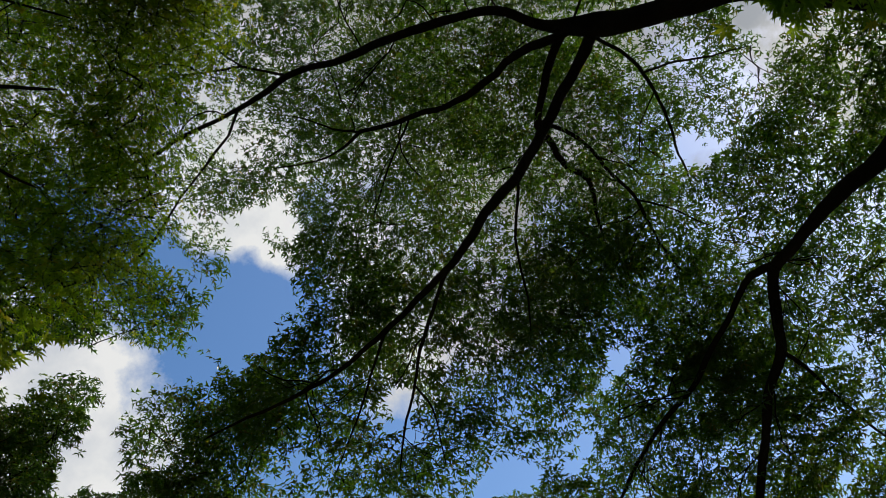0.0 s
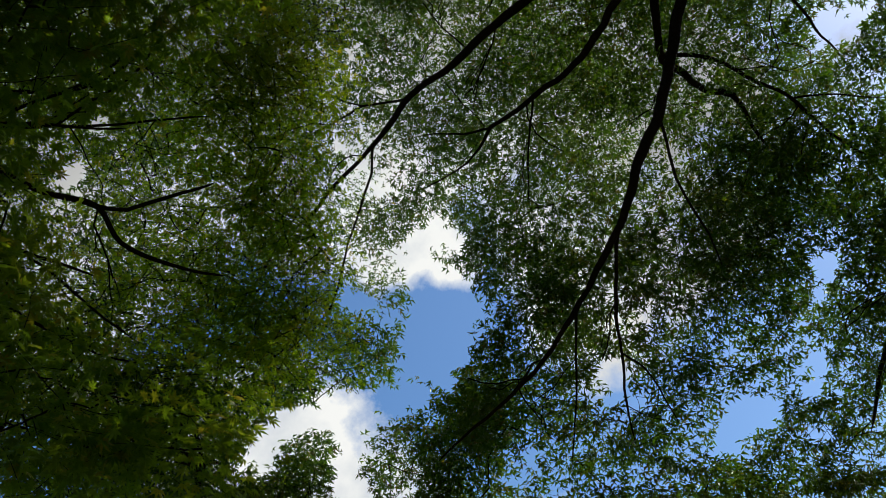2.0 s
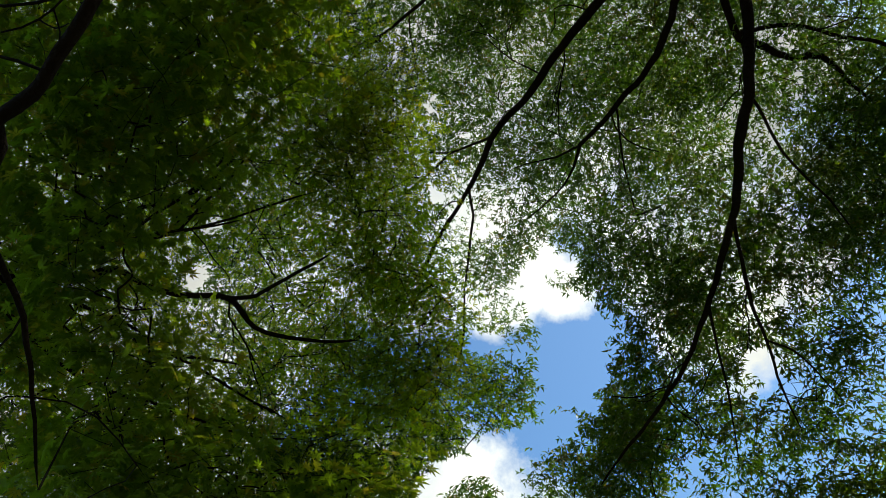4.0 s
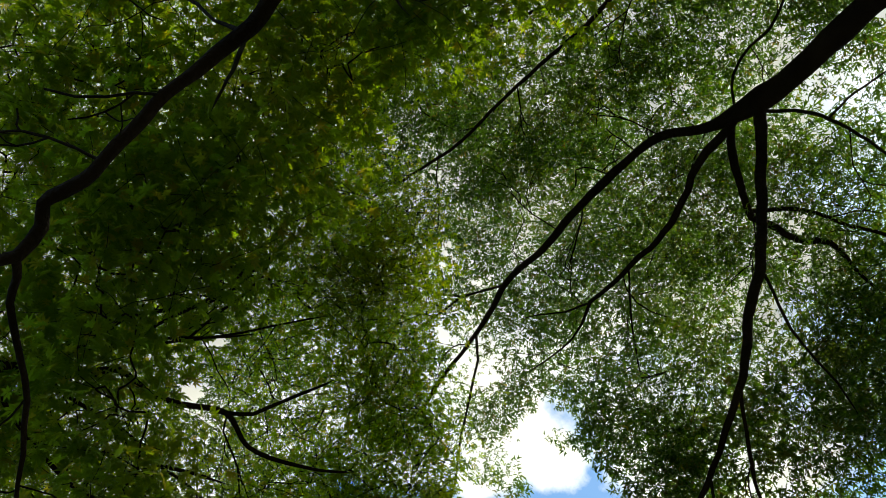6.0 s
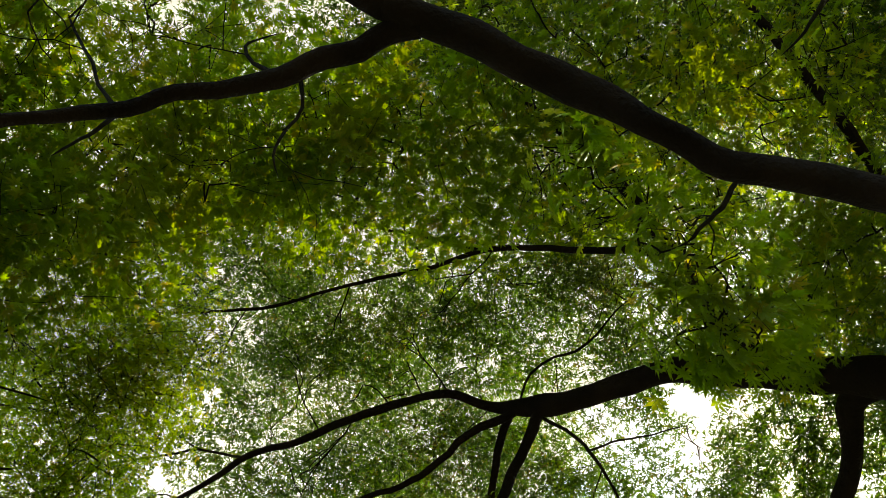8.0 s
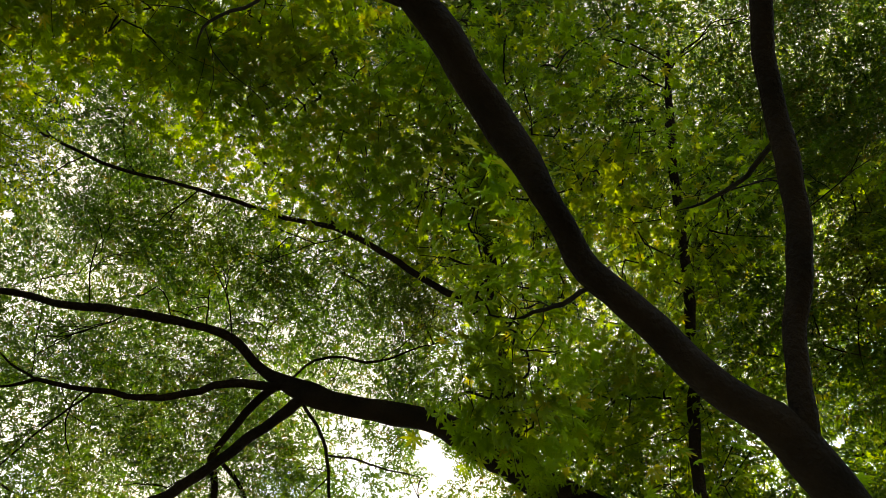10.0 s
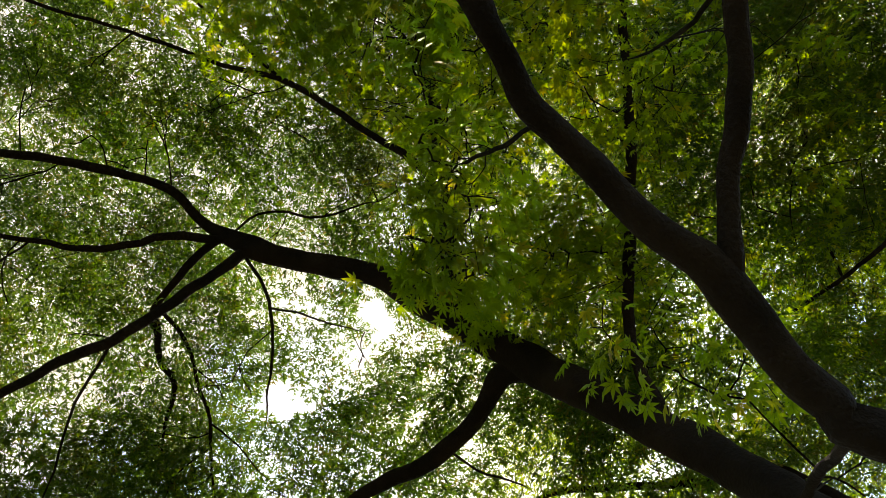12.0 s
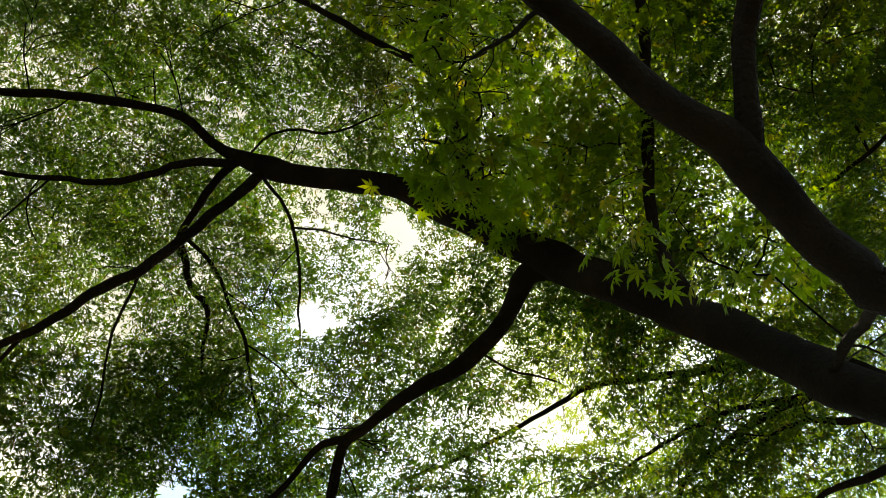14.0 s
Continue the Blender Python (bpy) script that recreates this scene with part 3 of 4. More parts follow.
    ('branch', ((1.58, 1.71, 3.74, 0.0050), (1.70, 1.72, 3.66, 0.0050), (1.87, 1.74, 3.67, 0.0043), (2.00, 1.77, 3.68, 0.0027))),
    ('limb', ((1.88, 1.05, 3.12, 0.0240), (1.80, 0.95, 3.41, 0.0205), (1.74, 0.74, 3.60, 0.0195), (1.66, 0.41, 3.86, 0.0180), (1.60, 0.19, 4.04, 0.0165), (1.50, -0.07, 4.21, 0.0150), (1.43, -0.29, 4.35, 0.0120))),
]
STEMS_B = [
    ('trunk', ((2.350, -0.050, -0.050, 0.1500), (2.280, 0.000, 0.500, 0.1100), (2.140, 0.100, 1.300, 0.0930), (1.950, 0.240, 2.100, 0.0830), (1.499, 0.496, 2.413, 0.0486), (1.429, 0.496, 2.483, 0.0431), (1.359, 0.486, 2.543, 0.0425), (1.309, 0.456, 2.593, 0.0427), (1.249, 0.426, 2.643, 0.0432), (1.189, 0.396, 2.693, 0.0433), (1.119, 0.386, 2.733, 0.0362), (1.049, 0.376, 2.773, 0.0336), (0.989, 0.356, 2.813, 0.0314), (0.919, 0.336, 2.843, 0.0306), (0.849, 0.316, 2.873, 0.0299), (0.760, 0.290, 2.900, 0.0300), (0.680, 0.230, 2.930, 0.0267), (0.620, 0.190, 2.940, 0.0264), (0.520, 0.120, 3.020, 0.0364), (0.430, 0.060, 3.060, 0.0346), (0.330, -0.010, 3.100, 0.0348), (0.230, -0.060, 3.120, 0.0320), (0.140, -0.120, 3.150, 0.0278), (0.050, -0.180, 3.220, 0.0246), (-0.070, -0.260, 3.300, 0.0199), (-0.220, -0.340, 3.370, 0.0137))),
    ('limb', ((1.23, 0.42, 2.66, 0.0225), (1.21, 0.36, 2.70, 0.0259), (1.19, 0.31, 2.73, 0.0238), (1.16, 0.22, 2.79, 0.0234), (1.14, 0.12, 2.84, 0.0230), (1.11, 0.02, 2.89, 0.0256), (1.07, -0.05, 2.93, 0.0235), (1.03, -0.12, 2.98, 0.0224), (0.98, -0.21, 3.03, 0.0227), (0.93, -0.30, 3.06, 0.0229), (0.88, -0.41, 3.10, 0.0196), (0.80, -0.54, 3.14, 0.0137))),
    ('limb', ((0.26, -0.04, 3.11, 0.0264), (0.21, -0.03, 3.12, 0.0254), (0.14, 0.00, 3.13, 0.0234), (0.07, 0.01, 3.14, 0.0213), (-0.02, 0.03, 3.15, 0.0192), (-0.10, 0.04, 3.15, 0.0177), (-0.21, 0.04, 3.14, 0.0166), (-0.30, 0.05, 3.13, 0.0151), (-0.40, 0.04, 3.11, 0.0141), (-0.49, 0.04, 3.10, 0.0130), (-0.72, 0.05, 3.11, 0.0148), (-0.81, 0.04, 3.12, 0.0135), (-0.85, 0.07, 3.11, 0.0141), (-0.91, 0.08, 3.09, 0.0130), (-0.96, 0.04, 3.08, 0.0103), (-1.00, -0.00, 3.08, 0.0092), (-1.05, -0.07, 3.06, 0.0069), (-1.09, -0.14, 3.06, 0.0035))),
    ('branch', ((-0.91, 0.08, 3.09, 0.0096), (-0.95, 0.11, 3.10, 0.0086), (-1.00, 0.14, 3.10, 0.0082), (-1.06, 0.20, 3.10, 0.0078), (-1.11, 0.26, 3.11, 0.0067), (-1.20, 0.34, 3.10, 0.0063), (-1.30, 0.42, 3.08, 0.0052), (-1.39, 0.49, 3.06, 0.0047), (-1.48, 0.56, 3.03, 0.0028))),
    ('branch', ((1.04, -0.10, 2.97, 0.0070), (1.11, -0.03, 3.10, 0.0070), (1.17, 0.03, 3.21, 0.0061), (1.21, 0.10, 3.34, 0.0043), (1.22, 0.16, 3.45, 0.0030))),
    ('branch', ((-0.02, 0.03, 3.15, 0.0053), (-0.06, -0.00, 3.24, 0.0040), (-0.07, -0.03, 3.29, 0.0035), (-0.05, -0.04, 3.33, 0.0024), (0.00, -0.05, 3.42, 0.0019))),
    ('branch', ((-0.32, 0.04, 3.13, 0.0043), (-0.35, 0.00, 3.21, 0.0034), (-0.37, -0.04, 3.29, 0.0036), (-0.41, -0.10, 3.39, 0.0031), (-0.43, -0.15, 3.46, 0.0027))),
    ('branch', ((-0.31, 0.05, 3.13, 0.0051), (-0.39, 0.09, 3.29, 0.0051), (-0.45, 0.11, 3.39, 0.0037), (-0.55, 0.15, 3.50, 0.0027))),
    ('branch', ((0.02, 0.02, 3.14, 0.0047), (0.02, 0.10, 3.26, 0.0040), (-0.04, 0.17, 3.38, 0.0037), (-0.06, 0.21, 3.43, 0.0031), (-0.06, 0.27, 3.49, 0.0020))),
    ('branch', ((0.79, 0.30, 2.89, 0.0064), (0.83, 0.41, 3.06, 0.0059), (0.87, 0.50, 3.23, 0.0052), (0.88, 0.56, 3.33, 0.0034))),
    ('branch', ((1.48, 0.50, 2.44, 0.0152), (1.67, 0.67, 2.57, 0.0148), (1.82, 0.81, 2.67, 0.0134), (1.97, 0.98, 2.76, 0.0098))),
]
STEMS_D = [
    ('trunk', ((-2.60, -0.16, -0.05, 0.1300), (-2.57, -0.14, 0.90, 0.0950), (-2.48, -0.11, 2.00, 0.0750), (-2.20, -0.04, 2.90, 0.0500), (-1.70, 0.09, 3.71, 0.0241), (-1.60, 0.32, 3.79, 0.0187), (-1.50, 0.49, 3.84, 0.0131), (-1.42, 0.58, 3.88, 0.0103), (-1.41, 0.68, 3.87, 0.0094), (-1.36, 0.79, 3.86, 0.0094), (-1.29, 0.91, 3.87, 0.0095), (-1.32, 1.04, 3.85, 0.0077), (-1.28, 1.15, 3.84, 0.0068), (-1.21, 1.27, 3.84, 0.0049), (-1.15, 1.34, 3.84, 0.0029))),
    ('branch', ((-1.29, 0.91, 3.87, 0.0076), (-1.25, 0.98, 3.90, 0.0067), (-1.17, 1.05, 3.98, 0.0059), (-1.09, 1.11, 4.04, 0.0049), (-1.04, 1.14, 4.07, 0.0030))),
    ('branch', ((-1.58, 0.35, 3.80, 0.0084), (-1.44, 0.44, 3.84, 0.0074), (-1.33, 0.53, 3.87, 0.0064), (-1.22, 0.61, 3.88, 0.0054), (-1.11, 0.71, 3.88, 0.0036), (-1.04, 0.76, 3.88, 0.0027))),
    ('branch', ((-1.33, 0.53, 3.87, 0.0054), (-1.24, 0.56, 3.93, 0.0055), (-1.16, 0.60, 3.98, 0.0056), (-1.08, 0.63, 4.03, 0.0047), (-1.01, 0.64, 4.07, 0.0047), (-0.94, 0.63, 4.12, 0.0038), (-0.89, 0.61, 4.15, 0.0019))),
    ('branch', ((-1.55, 0.40, 3.81, 0.0084), (-1.55, 0.60, 3.82, 0.0066), (-1.53, 0.76, 3.82, 0.0058), (-1.54, 0.85, 3.80, 0.0058), (-1.50, 0.97, 3.81, 0.0049), (-1.45, 1.09, 3.82, 0.0029))),
    ('branch', ((-1.54, 0.85, 3.80, 0.0049), (-1.52, 0.95, 3.78, 0.0048), (-1.51, 1.07, 3.76, 0.0049), (-1.50, 1.19, 3.74, 0.0039), (-1.49, 1.30, 3.73, 0.0030))),
    ('branch', ((-1.62, 0.28, 3.78, 0.0093), (-1.67, 0.53, 3.71, 0.0075), (-1.68, 0.72, 3.67, 0.0066), (-1.63, 0.88, 3.66, 0.0057), (-1.59, 1.04, 3.64, 0.0048), (-1.52, 1.21, 3.61, 0.0038), (-1.44, 1.33, 3.61, 0.0029))),
    ('branch', ((-1.44, 0.44, 3.84, 0.0063), (-1.30, 0.50, 3.97, 0.0065), (-1.18, 0.61, 4.04, 0.0057), (-1.11, 0.66, 4.08, 0.0057), (-1.02, 0.68, 4.14, 0.0048), (-0.95, 0.68, 4.18, 0.0029))),
    ('branch', ((-1.37, 0.50, 3.86, 0.0057), (-1.25, 0.65, 3.95, 0.0056), (-1.16, 0.75, 4.01, 0.0047), (-1.04, 0.85, 4.06, 0.0038), (-0.91, 0.95, 4.10, 0.0029))),
    ('branch', ((-1.19, 0.64, 3.88, 0.0042), (-1.10, 0.67, 3.99, 0.0047), (-1.02, 0.70, 4.08, 0.0048), (-0.94, 0.70, 4.16, 0.0039), (-0.87, 0.63, 4.24, 0.0029))),
]
STEMS_F = [
    ('trunk', ((4.30, 0.90, -0.05, 0.1300), (4.25, 0.95, 1.00, 0.0950), (4.10, 1.10, 2.20, 0.0750), (2.90, 1.22, 3.36, 0.0272), (2.82, 1.36, 3.50, 0.0227), (2.75, 1.46, 3.60, 0.0204), (2.65, 1.62, 3.71, 0.0181), (2.52, 1.79, 3.84, 0.0171), (2.36, 1.97, 3.95, 0.0147), (2.29, 2.10, 3.97, 0.0121), (2.19, 2.26, 3.99, 0.0109), (2.06, 2.44, 4.01, 0.0096), (1.93, 2.60, 4.03, 0.0070), (1.76, 2.76, 4.06, 0.0042))),
    ('branch', ((3.01, 1.21, 3.25, 0.0200), (2.92, 1.44, 3.40, 0.0179), (2.85, 1.64, 3.48, 0.0156), (2.80, 1.84, 3.52, 0.0132), (2.76, 2.06, 3.53, 0.0108), (2.76, 2.22, 3.49, 0.0083))),
    ('branch', ((2.92, 1.44, 3.40, 0.0152), (2.81, 1.76, 3.62, 0.0120), (2.69, 2.12, 3.73, 0.0083), (2.61, 2.35, 3.76, 0.0071), (2.50, 2.55, 3.83, 0.0043))),
    ('branch', ((3.11, 1.20, 3.15, 0.0176), (2.96, 1.42, 3.24, 0.0151), (2.86, 1.49, 3.31, 0.0125), (2.79, 1.58, 3.34, 0.0088), (2.77, 1.73, 3.36, 0.0051))),
    ('branch', ((2.71, 1.23, 2.83, 0.0176), (2.74, 1.34, 2.89, 0.0158), (2.77, 1.55, 3.00, 0.0118), (2.79, 1.79, 3.07, 0.0074))),
    ('branch', ((2.68, 0.29, 3.61, 0.0094), (2.89, 0.53, 3.84, 0.0090), (3.01, 0.71, 4.00, 0.0081), (3.07, 0.83, 4.11, 0.0070), (3.10, 0.92, 4.23, 0.0043))),
    ('branch', ((2.89, 0.53, 3.84, 0.0064), (2.96, 0.43, 4.17, 0.0069), (3.01, 0.38, 4.42, 0.0058), (3.06, 0.26, 4.67, 0.0045))),
]
STEMS_G = [
    ('trunk', ((-2.60, 2.90, -0.05, 0.1100), (-2.60, 2.95, 1.00, 0.0800), (-2.50, 3.00, 2.20, 0.0500), (-1.63, 1.81, 3.37, 0.0124), (-1.58, 1.76, 3.54, 0.0084), (-1.57, 1.70, 3.65, 0.0053), (-1.55, 1.65, 3.73, 0.0032))),
    ('branch', ((-1.62, 1.80, 3.40, 0.0083), (-1.55, 1.93, 3.49, 0.0064), (-1.48, 2.09, 3.57, 0.0044), (-1.41, 2.21, 3.62, 0.0023))),
]

# openings, thin places and dense pads of the canopy: bearing, height and half-width in degrees
OPEN_A = [(-18.8, 51.5, 1.2), (-16.1, 52.5, 1), (-14.3, 52.3, 0.7), (-19.5, 49.8, 1), (-17.5, 49.5, 1.6), (-19.8, 47.9, 1.6), (-16.5, 47.2, 1.5), (-21.2, 46, 1.4), (-19.1, 44.9, 1.3), (-22.3, 44.4, 1.1), (-21.2, 43.4, 0.8), (-24, 42.7, 0.8), (-26.4, 42.5, 0.9), (-28.6, 42.9, 1), (-29.2, 41.7, 1), (-29.8, 40.6, 1.1), (-31.5, 41.8, 1.3), (-33.3, 42, 1.1), (-35.1, 42, 1), (-36.6, 41.4, 1.1), (-38.1, 40.8, 0.9), (-36.5, 40.1, 0.7), (-29.5, 38.5, 1.1), (-29, 36.7, 1.3), (-29.5, 35.5, 1.4), (-31.5, 34.8, 0.7), (-31.3, 36, 0.5), (-27.8, 50.7, 0.9), (-26.2, 50.3, 0.6), (39.7, 53.8, 1.1), (41, 52.9, 0.7), (29.2, 49.8, 0.9)]
OPEN_B = [(29.5, 50.7, 0.6), (12.6, 39.5, 0.9), (11.7, 38.5, 0.6), (9.3, 35, 0.7), (8.6, 33.7, 0.5), (2.8, 34.5, 0.9), (4.3, 33.5, 1.3), (2.5, 33.1, 0.9), (-6.5, 40, 1), (-7.7, 40.6, 0.5), (-6.8, 39.1, 0.7), (-14, 36.4, 0.5), (29, 31.8, 0.4), (24.9, 27.8, 0.6), (-45.6, 56.2, 0.3), (-57.2, 59.6, 0.6), (-58.8, 55.9, 0.7), (-60, 56.4, 0.3), (-25.5, 57.7, 0.5), (-27.7, 60.5, 0.4), (-19.1, 63.7, 0.3), (-20.4, 66.8, 0.4), (-7.1, 40.4, 0.8), (-6, 39.5, 0.6), (3.6, 34.4, 0.8), (4.2, 33.1, 0.9), (2.5, 32.7, 0.7), (2.4, 34.1, 0.5), (1.2, 31.8, 0.4), (38.9, 55.4, 0.5), (41.1, 52.8, 0.9), (39.8, 54.1, 0.5)]
OPEN_C = [(25.4, 63.6, 0.4), (30.9, 48.7, 0.5), (29.4, 48.9, 0.5), (31.9, 43.7, 0.3), (16.9, 51.5, 0.3), (40.6, 52.7, 0.6), (39.7, 55.4, 0.5), (-21.9, 66.3, 0.4), (-27.3, 59.9, 0.7), (24.6, 63.8, 0.3)]
SPARSE_A = [(-27.1, 59.5, 1.2), (-25.3, 57.9, 0.9), (-21.9, 65.8, 1.2), (-30.7, 56.3, 0.8), (-30.9, 54.6, 0.5), (-6.9, 55.8, 0.9), (10.4, 58.3, 0.8), (36, 55.1, 1.6), (27.6, 48.8, 1.4), (27.5, 49.7, 1.4), (31.3, 44.4, 0.7), (35, 45.1, 0.5), (17.6, 41.1, 1.2), (14.1, 40.6, 1), (-13.8, 37.7, 0.7), (-9.7, 44.6, 0.9), (-12.4, 43.2, 0.6), (27.2, 30.5, 0.7), (27.7, 29.2, 0.6), (10.5, 36.1, 1.1), (-1, 48.8, 1), (-3.2, 49.5, 0.7), (13.3, 51.4, 0.8), (6, 37.1, 1.5), (-0.5, 42.1, 1.4), (-19.4, 36.3, 1.1), (-22.8, 38.4, 1.1), (-12.4, 55, 1.2), (-9.3, 58, 1.5), (-17.9, 59.1, 1.5), (3.9, 64.1, 0.8), (24.1, 48, 0.9)]
SPARSE_B = [(45.8, 46.9, 0.6), (3.7, 39.1, 1.2), (16.8, 51.7, 0.5), (7, 42.3, 1), (27.6, 34.1, 0.6), (-21.1, 66.2, 1.3), (-24.4, 65.3, 0.8), (-19, 63.2, 1), (-28.1, 59.2, 1.2), (-24.9, 58, 1.2), (-30.6, 55.2, 0.6), (-29.6, 51.9, 0.9), (-6.9, 55.8, 1), (-13.9, 37.5, 1), (-14.1, 35.6, 0.8), (11.9, 39.3, 0.8), (-29.4, 68.6, 0.5), (16.2, 49.4, 0.6), (10.9, 51.2, 0.7), (-45.3, 56.1, 0.7), (-17.8, 58.7, 1.6), (-14.1, 55.6, 0.9), (-18.9, 36.8, 1), (-0.7, 37.2, 1), (-19.8, 66.2, 1.3), (-24.4, 65.3, 1), (-26.8, 60.1, 1), (-25.5, 57.4, 1), (-29.9, 68.3, 0.6), (23.7, 63.4, 1.4), (-6.3, 56, 1), (-30.8, 76, 1.5)]
SPARSE_C = [(-24, 70.9, 0.8), (-1.1, 70, 1.1), (12.4, 58.5, 1), (-15.2, 66.8, 1.6), (35.7, 64.5, 2.3), (25, 63.7, 1.2), (39.5, 63.4, 1.5), (-21.8, 66.2, 1.5), (-26, 66.3, 1.2), (-19.8, 63.7, 0.9), (-25.9, 62.2, 1), (-31.5, 63.4, 1.4), (45, 47, 2.2), (63.5, 49.1, 1), (62.8, 55.1, 1.5), (58, 47.7, 0.9), (12.2, 58.8, 1), (-5.3, 62.6, 1.5), (-21.3, 74, 1.5), (-33.7, 72.9, 1.4), (-3.2, 71, 1.5), (41.3, 46.7, 1.3), (52.5, 47.2, 1.2), (56.5, 67.8, 1.1), (-16.4, 68.4, 1.5), (25.3, 63.8, 1.3), (34.9, 63.9, 2.3), (29.5, 49.3, 1.9), (16.5, 51.8, 0.8), (10.7, 58.6, 1.5), (57.8, 45.1, 1.1), (50.9, 44.1, 1.9)]
SPARSE_D = [(-21.4, 74.4, 1.3), (-1.9, 71.2, 1.3), (50.3, 69.8, 1.9), (42.3, 71.6, 1.5), (38.8, 73.5, 1.1), (63.9, 55.5, 2.3), (58.8, 55.5, 1.6), (2, 55.4, 1.6), (5.9, 64.7, 0.6), (29, 61.1, 0.8), (34.1, 57.6, 0.9), (81.1, 52.8, 0.9), (95.1, 61.2, 0.9), (74.8, 53, 1), (89.5, 67.7, 1.5), (30.7, 49.5, 1.7), (48.3, 42.7, 2.3), (47.2, 39.6, 2.3), (43.7, 37.2, 2.3), (51.2, 43.2, 1.3), (39.2, 47.8, 1), (1.9, 47.9, 1.3), (2.3, 46.1, 1.1), (57.9, 46.6, 1.1), (25, 63.6, 1), (11.4, 58.7, 0.9), (62.8, 56.6, 2.3), (41, 35.3, 2.3), (35.7, 39, 1.5), (-1.2, 54.7, 1.6), (-0.3, 50.5, 0.9), (38.5, 63.9, 1.5)]
SPARSE_E = [(31.4, 44, 1), (13.8, 41.2, 1.4), (42, 40.7, 1.5), (2.7, 42.4, 1.6)]
PAD_A = [(10.3, 55.3, 1.9), (4.1, 44.6, 1.8), (8.2, 43.8, 2.2), (9.7, 47.1, 2.2), (15.1, 45.3, 1.7), (20.1, 44.1, 1.7), (16.1, 38.5, 1.7), (13.9, 36.1, 1.3), (13.4, 33.2, 1.4), (17.2, 33.5, 2), (22, 39.8, 1.4), (34.9, 51.7, 1.6), (32.2, 52.3, 1), (40.8, 48.2, 1.5), (41.5, 50.1, 1.2), (35.6, 49, 1.2), (32.7, 40.4, 1.5), (35.8, 42.1, 1.1), (46.3, 48.6, 0.9), (-4.6, 48.2, 1.4), (-12.8, 44.5, 1.3), (-17.5, 43.4, 1), (-20.8, 42.2, 1.2), (-23.1, 41.4, 1), (-12.9, 42.6, 0.9), (-26.7, 40.5, 0.8), (-7.7, 47.2, 1.3), (22.2, 36.4, 1.9), (21, 32.3, 1.5), (22.7, 29.4, 1.5), (-22.7, 48.4, 1), (-22.9, 46.2, 0.8)]
PAD_B = [(-27, 45.3, 0.8), (-19.4, 54.3, 1.4), (-24, 52.9, 1.3), (-0.4, 62.4, 1.5), (5.6, 61.4, 1.5), (-11.9, 60.7, 1.1), (21.6, 48.6, 1.3), (20.4, 52.8, 1.4), (7.1, 54.5, 1.2), (11.2, 43.1, 1.9), (11.4, 56.3, 1.4), (7.4, 55.5, 1.5), (3.1, 45.6, 1.4), (8.8, 46.1, 1.7), (17.1, 45, 1.9), (20.7, 49.6, 1.3), (-11.6, 63.2, 1.2), (-2.4, 54.9, 1.5), (-9.9, 53.6, 1.5), (1.3, 52.3, 1.5), (-25.3, 51.3, 1), (-25.4, 48.4, 0.9), (9.6, 66.6, 1.6), (19.6, 69.2, 1.6), (9, 68.4, 1.6), (-0.5, 66.9, 1.2), (16.2, 58.7, 1.1), (37.8, 51, 1.7), (35.2, 53.4, 1.4), (41.4, 59.6, 1.5), (9, 55.5, 1.3), (-4.9, 67, 1.6)]
PAD_C = [(8.3, 67.8, 1.4), (44.7, 63.4, 1.6), (7.4, 76.5, 1.4), (32.6, 52.6, 1.9), (36.6, 49.7, 1.9), (24, 54.8, 1.5), (20.1, 56.7, 1.1), (1.9, 62.4, 1.3), (21.5, 52.6, 1.4), (37.6, 49.3, 2.4), (34.5, 50.8, 2), (44, 49.2, 1.6), (9.7, 55.6, 1.4), (5.7, 51.5, 1.3), (13.9, 45.7, 2.1), (9.6, 43.7, 2), (19.7, 43, 1.8), (22.8, 43.8, 1.5), (26.5, 42, 1.9), (24.9, 52.4, 1.5), (16.9, 64.3, 1.1), (0.8, 68.5, 2), (26.4, 68.4, 2.2)]
CLUMPS_B_A = [(-1.05, -0.26, 4.19, 0.23, 16), (-0.90, -0.11, 4.26, 0.23, 16), (-0.99, 0.23, 4.21, 0.23, 16), (-1.29, -0.09, 4.10, 0.23, 14), (-1.37, 0.25, 4.05, 0.21, 14), (-1.65, 0.21, 3.88, 0.23, 14), (-1.58, 0.49, 3.88, 0.21, 12), (-1.84, 0.43, 3.71, 0.23, 12), (-1.69, 0.75, 3.74, 0.19, 10), (-0.58, 0.34, 4.31, 0.21, 12), (-1.17, 0.53, 4.10, 0.17, 9), (-0.90, -0.24, 4.34, 0.24, 10), (-0.84, 0.18, 4.36, 0.22, 6), (-0.54, 0.25, 4.42, 0.22, 7), (-0.04, 0.25, 4.46, 0.22, 12), (-0.21, 0.37, 4.44, 0.20, 11), (-0.58, 0.51, 4.38, 0.18, 4), (0.26, 0.42, 4.42, 0.22, 12), (-0.33, -0.12, 4.29, 0.21, 12)]
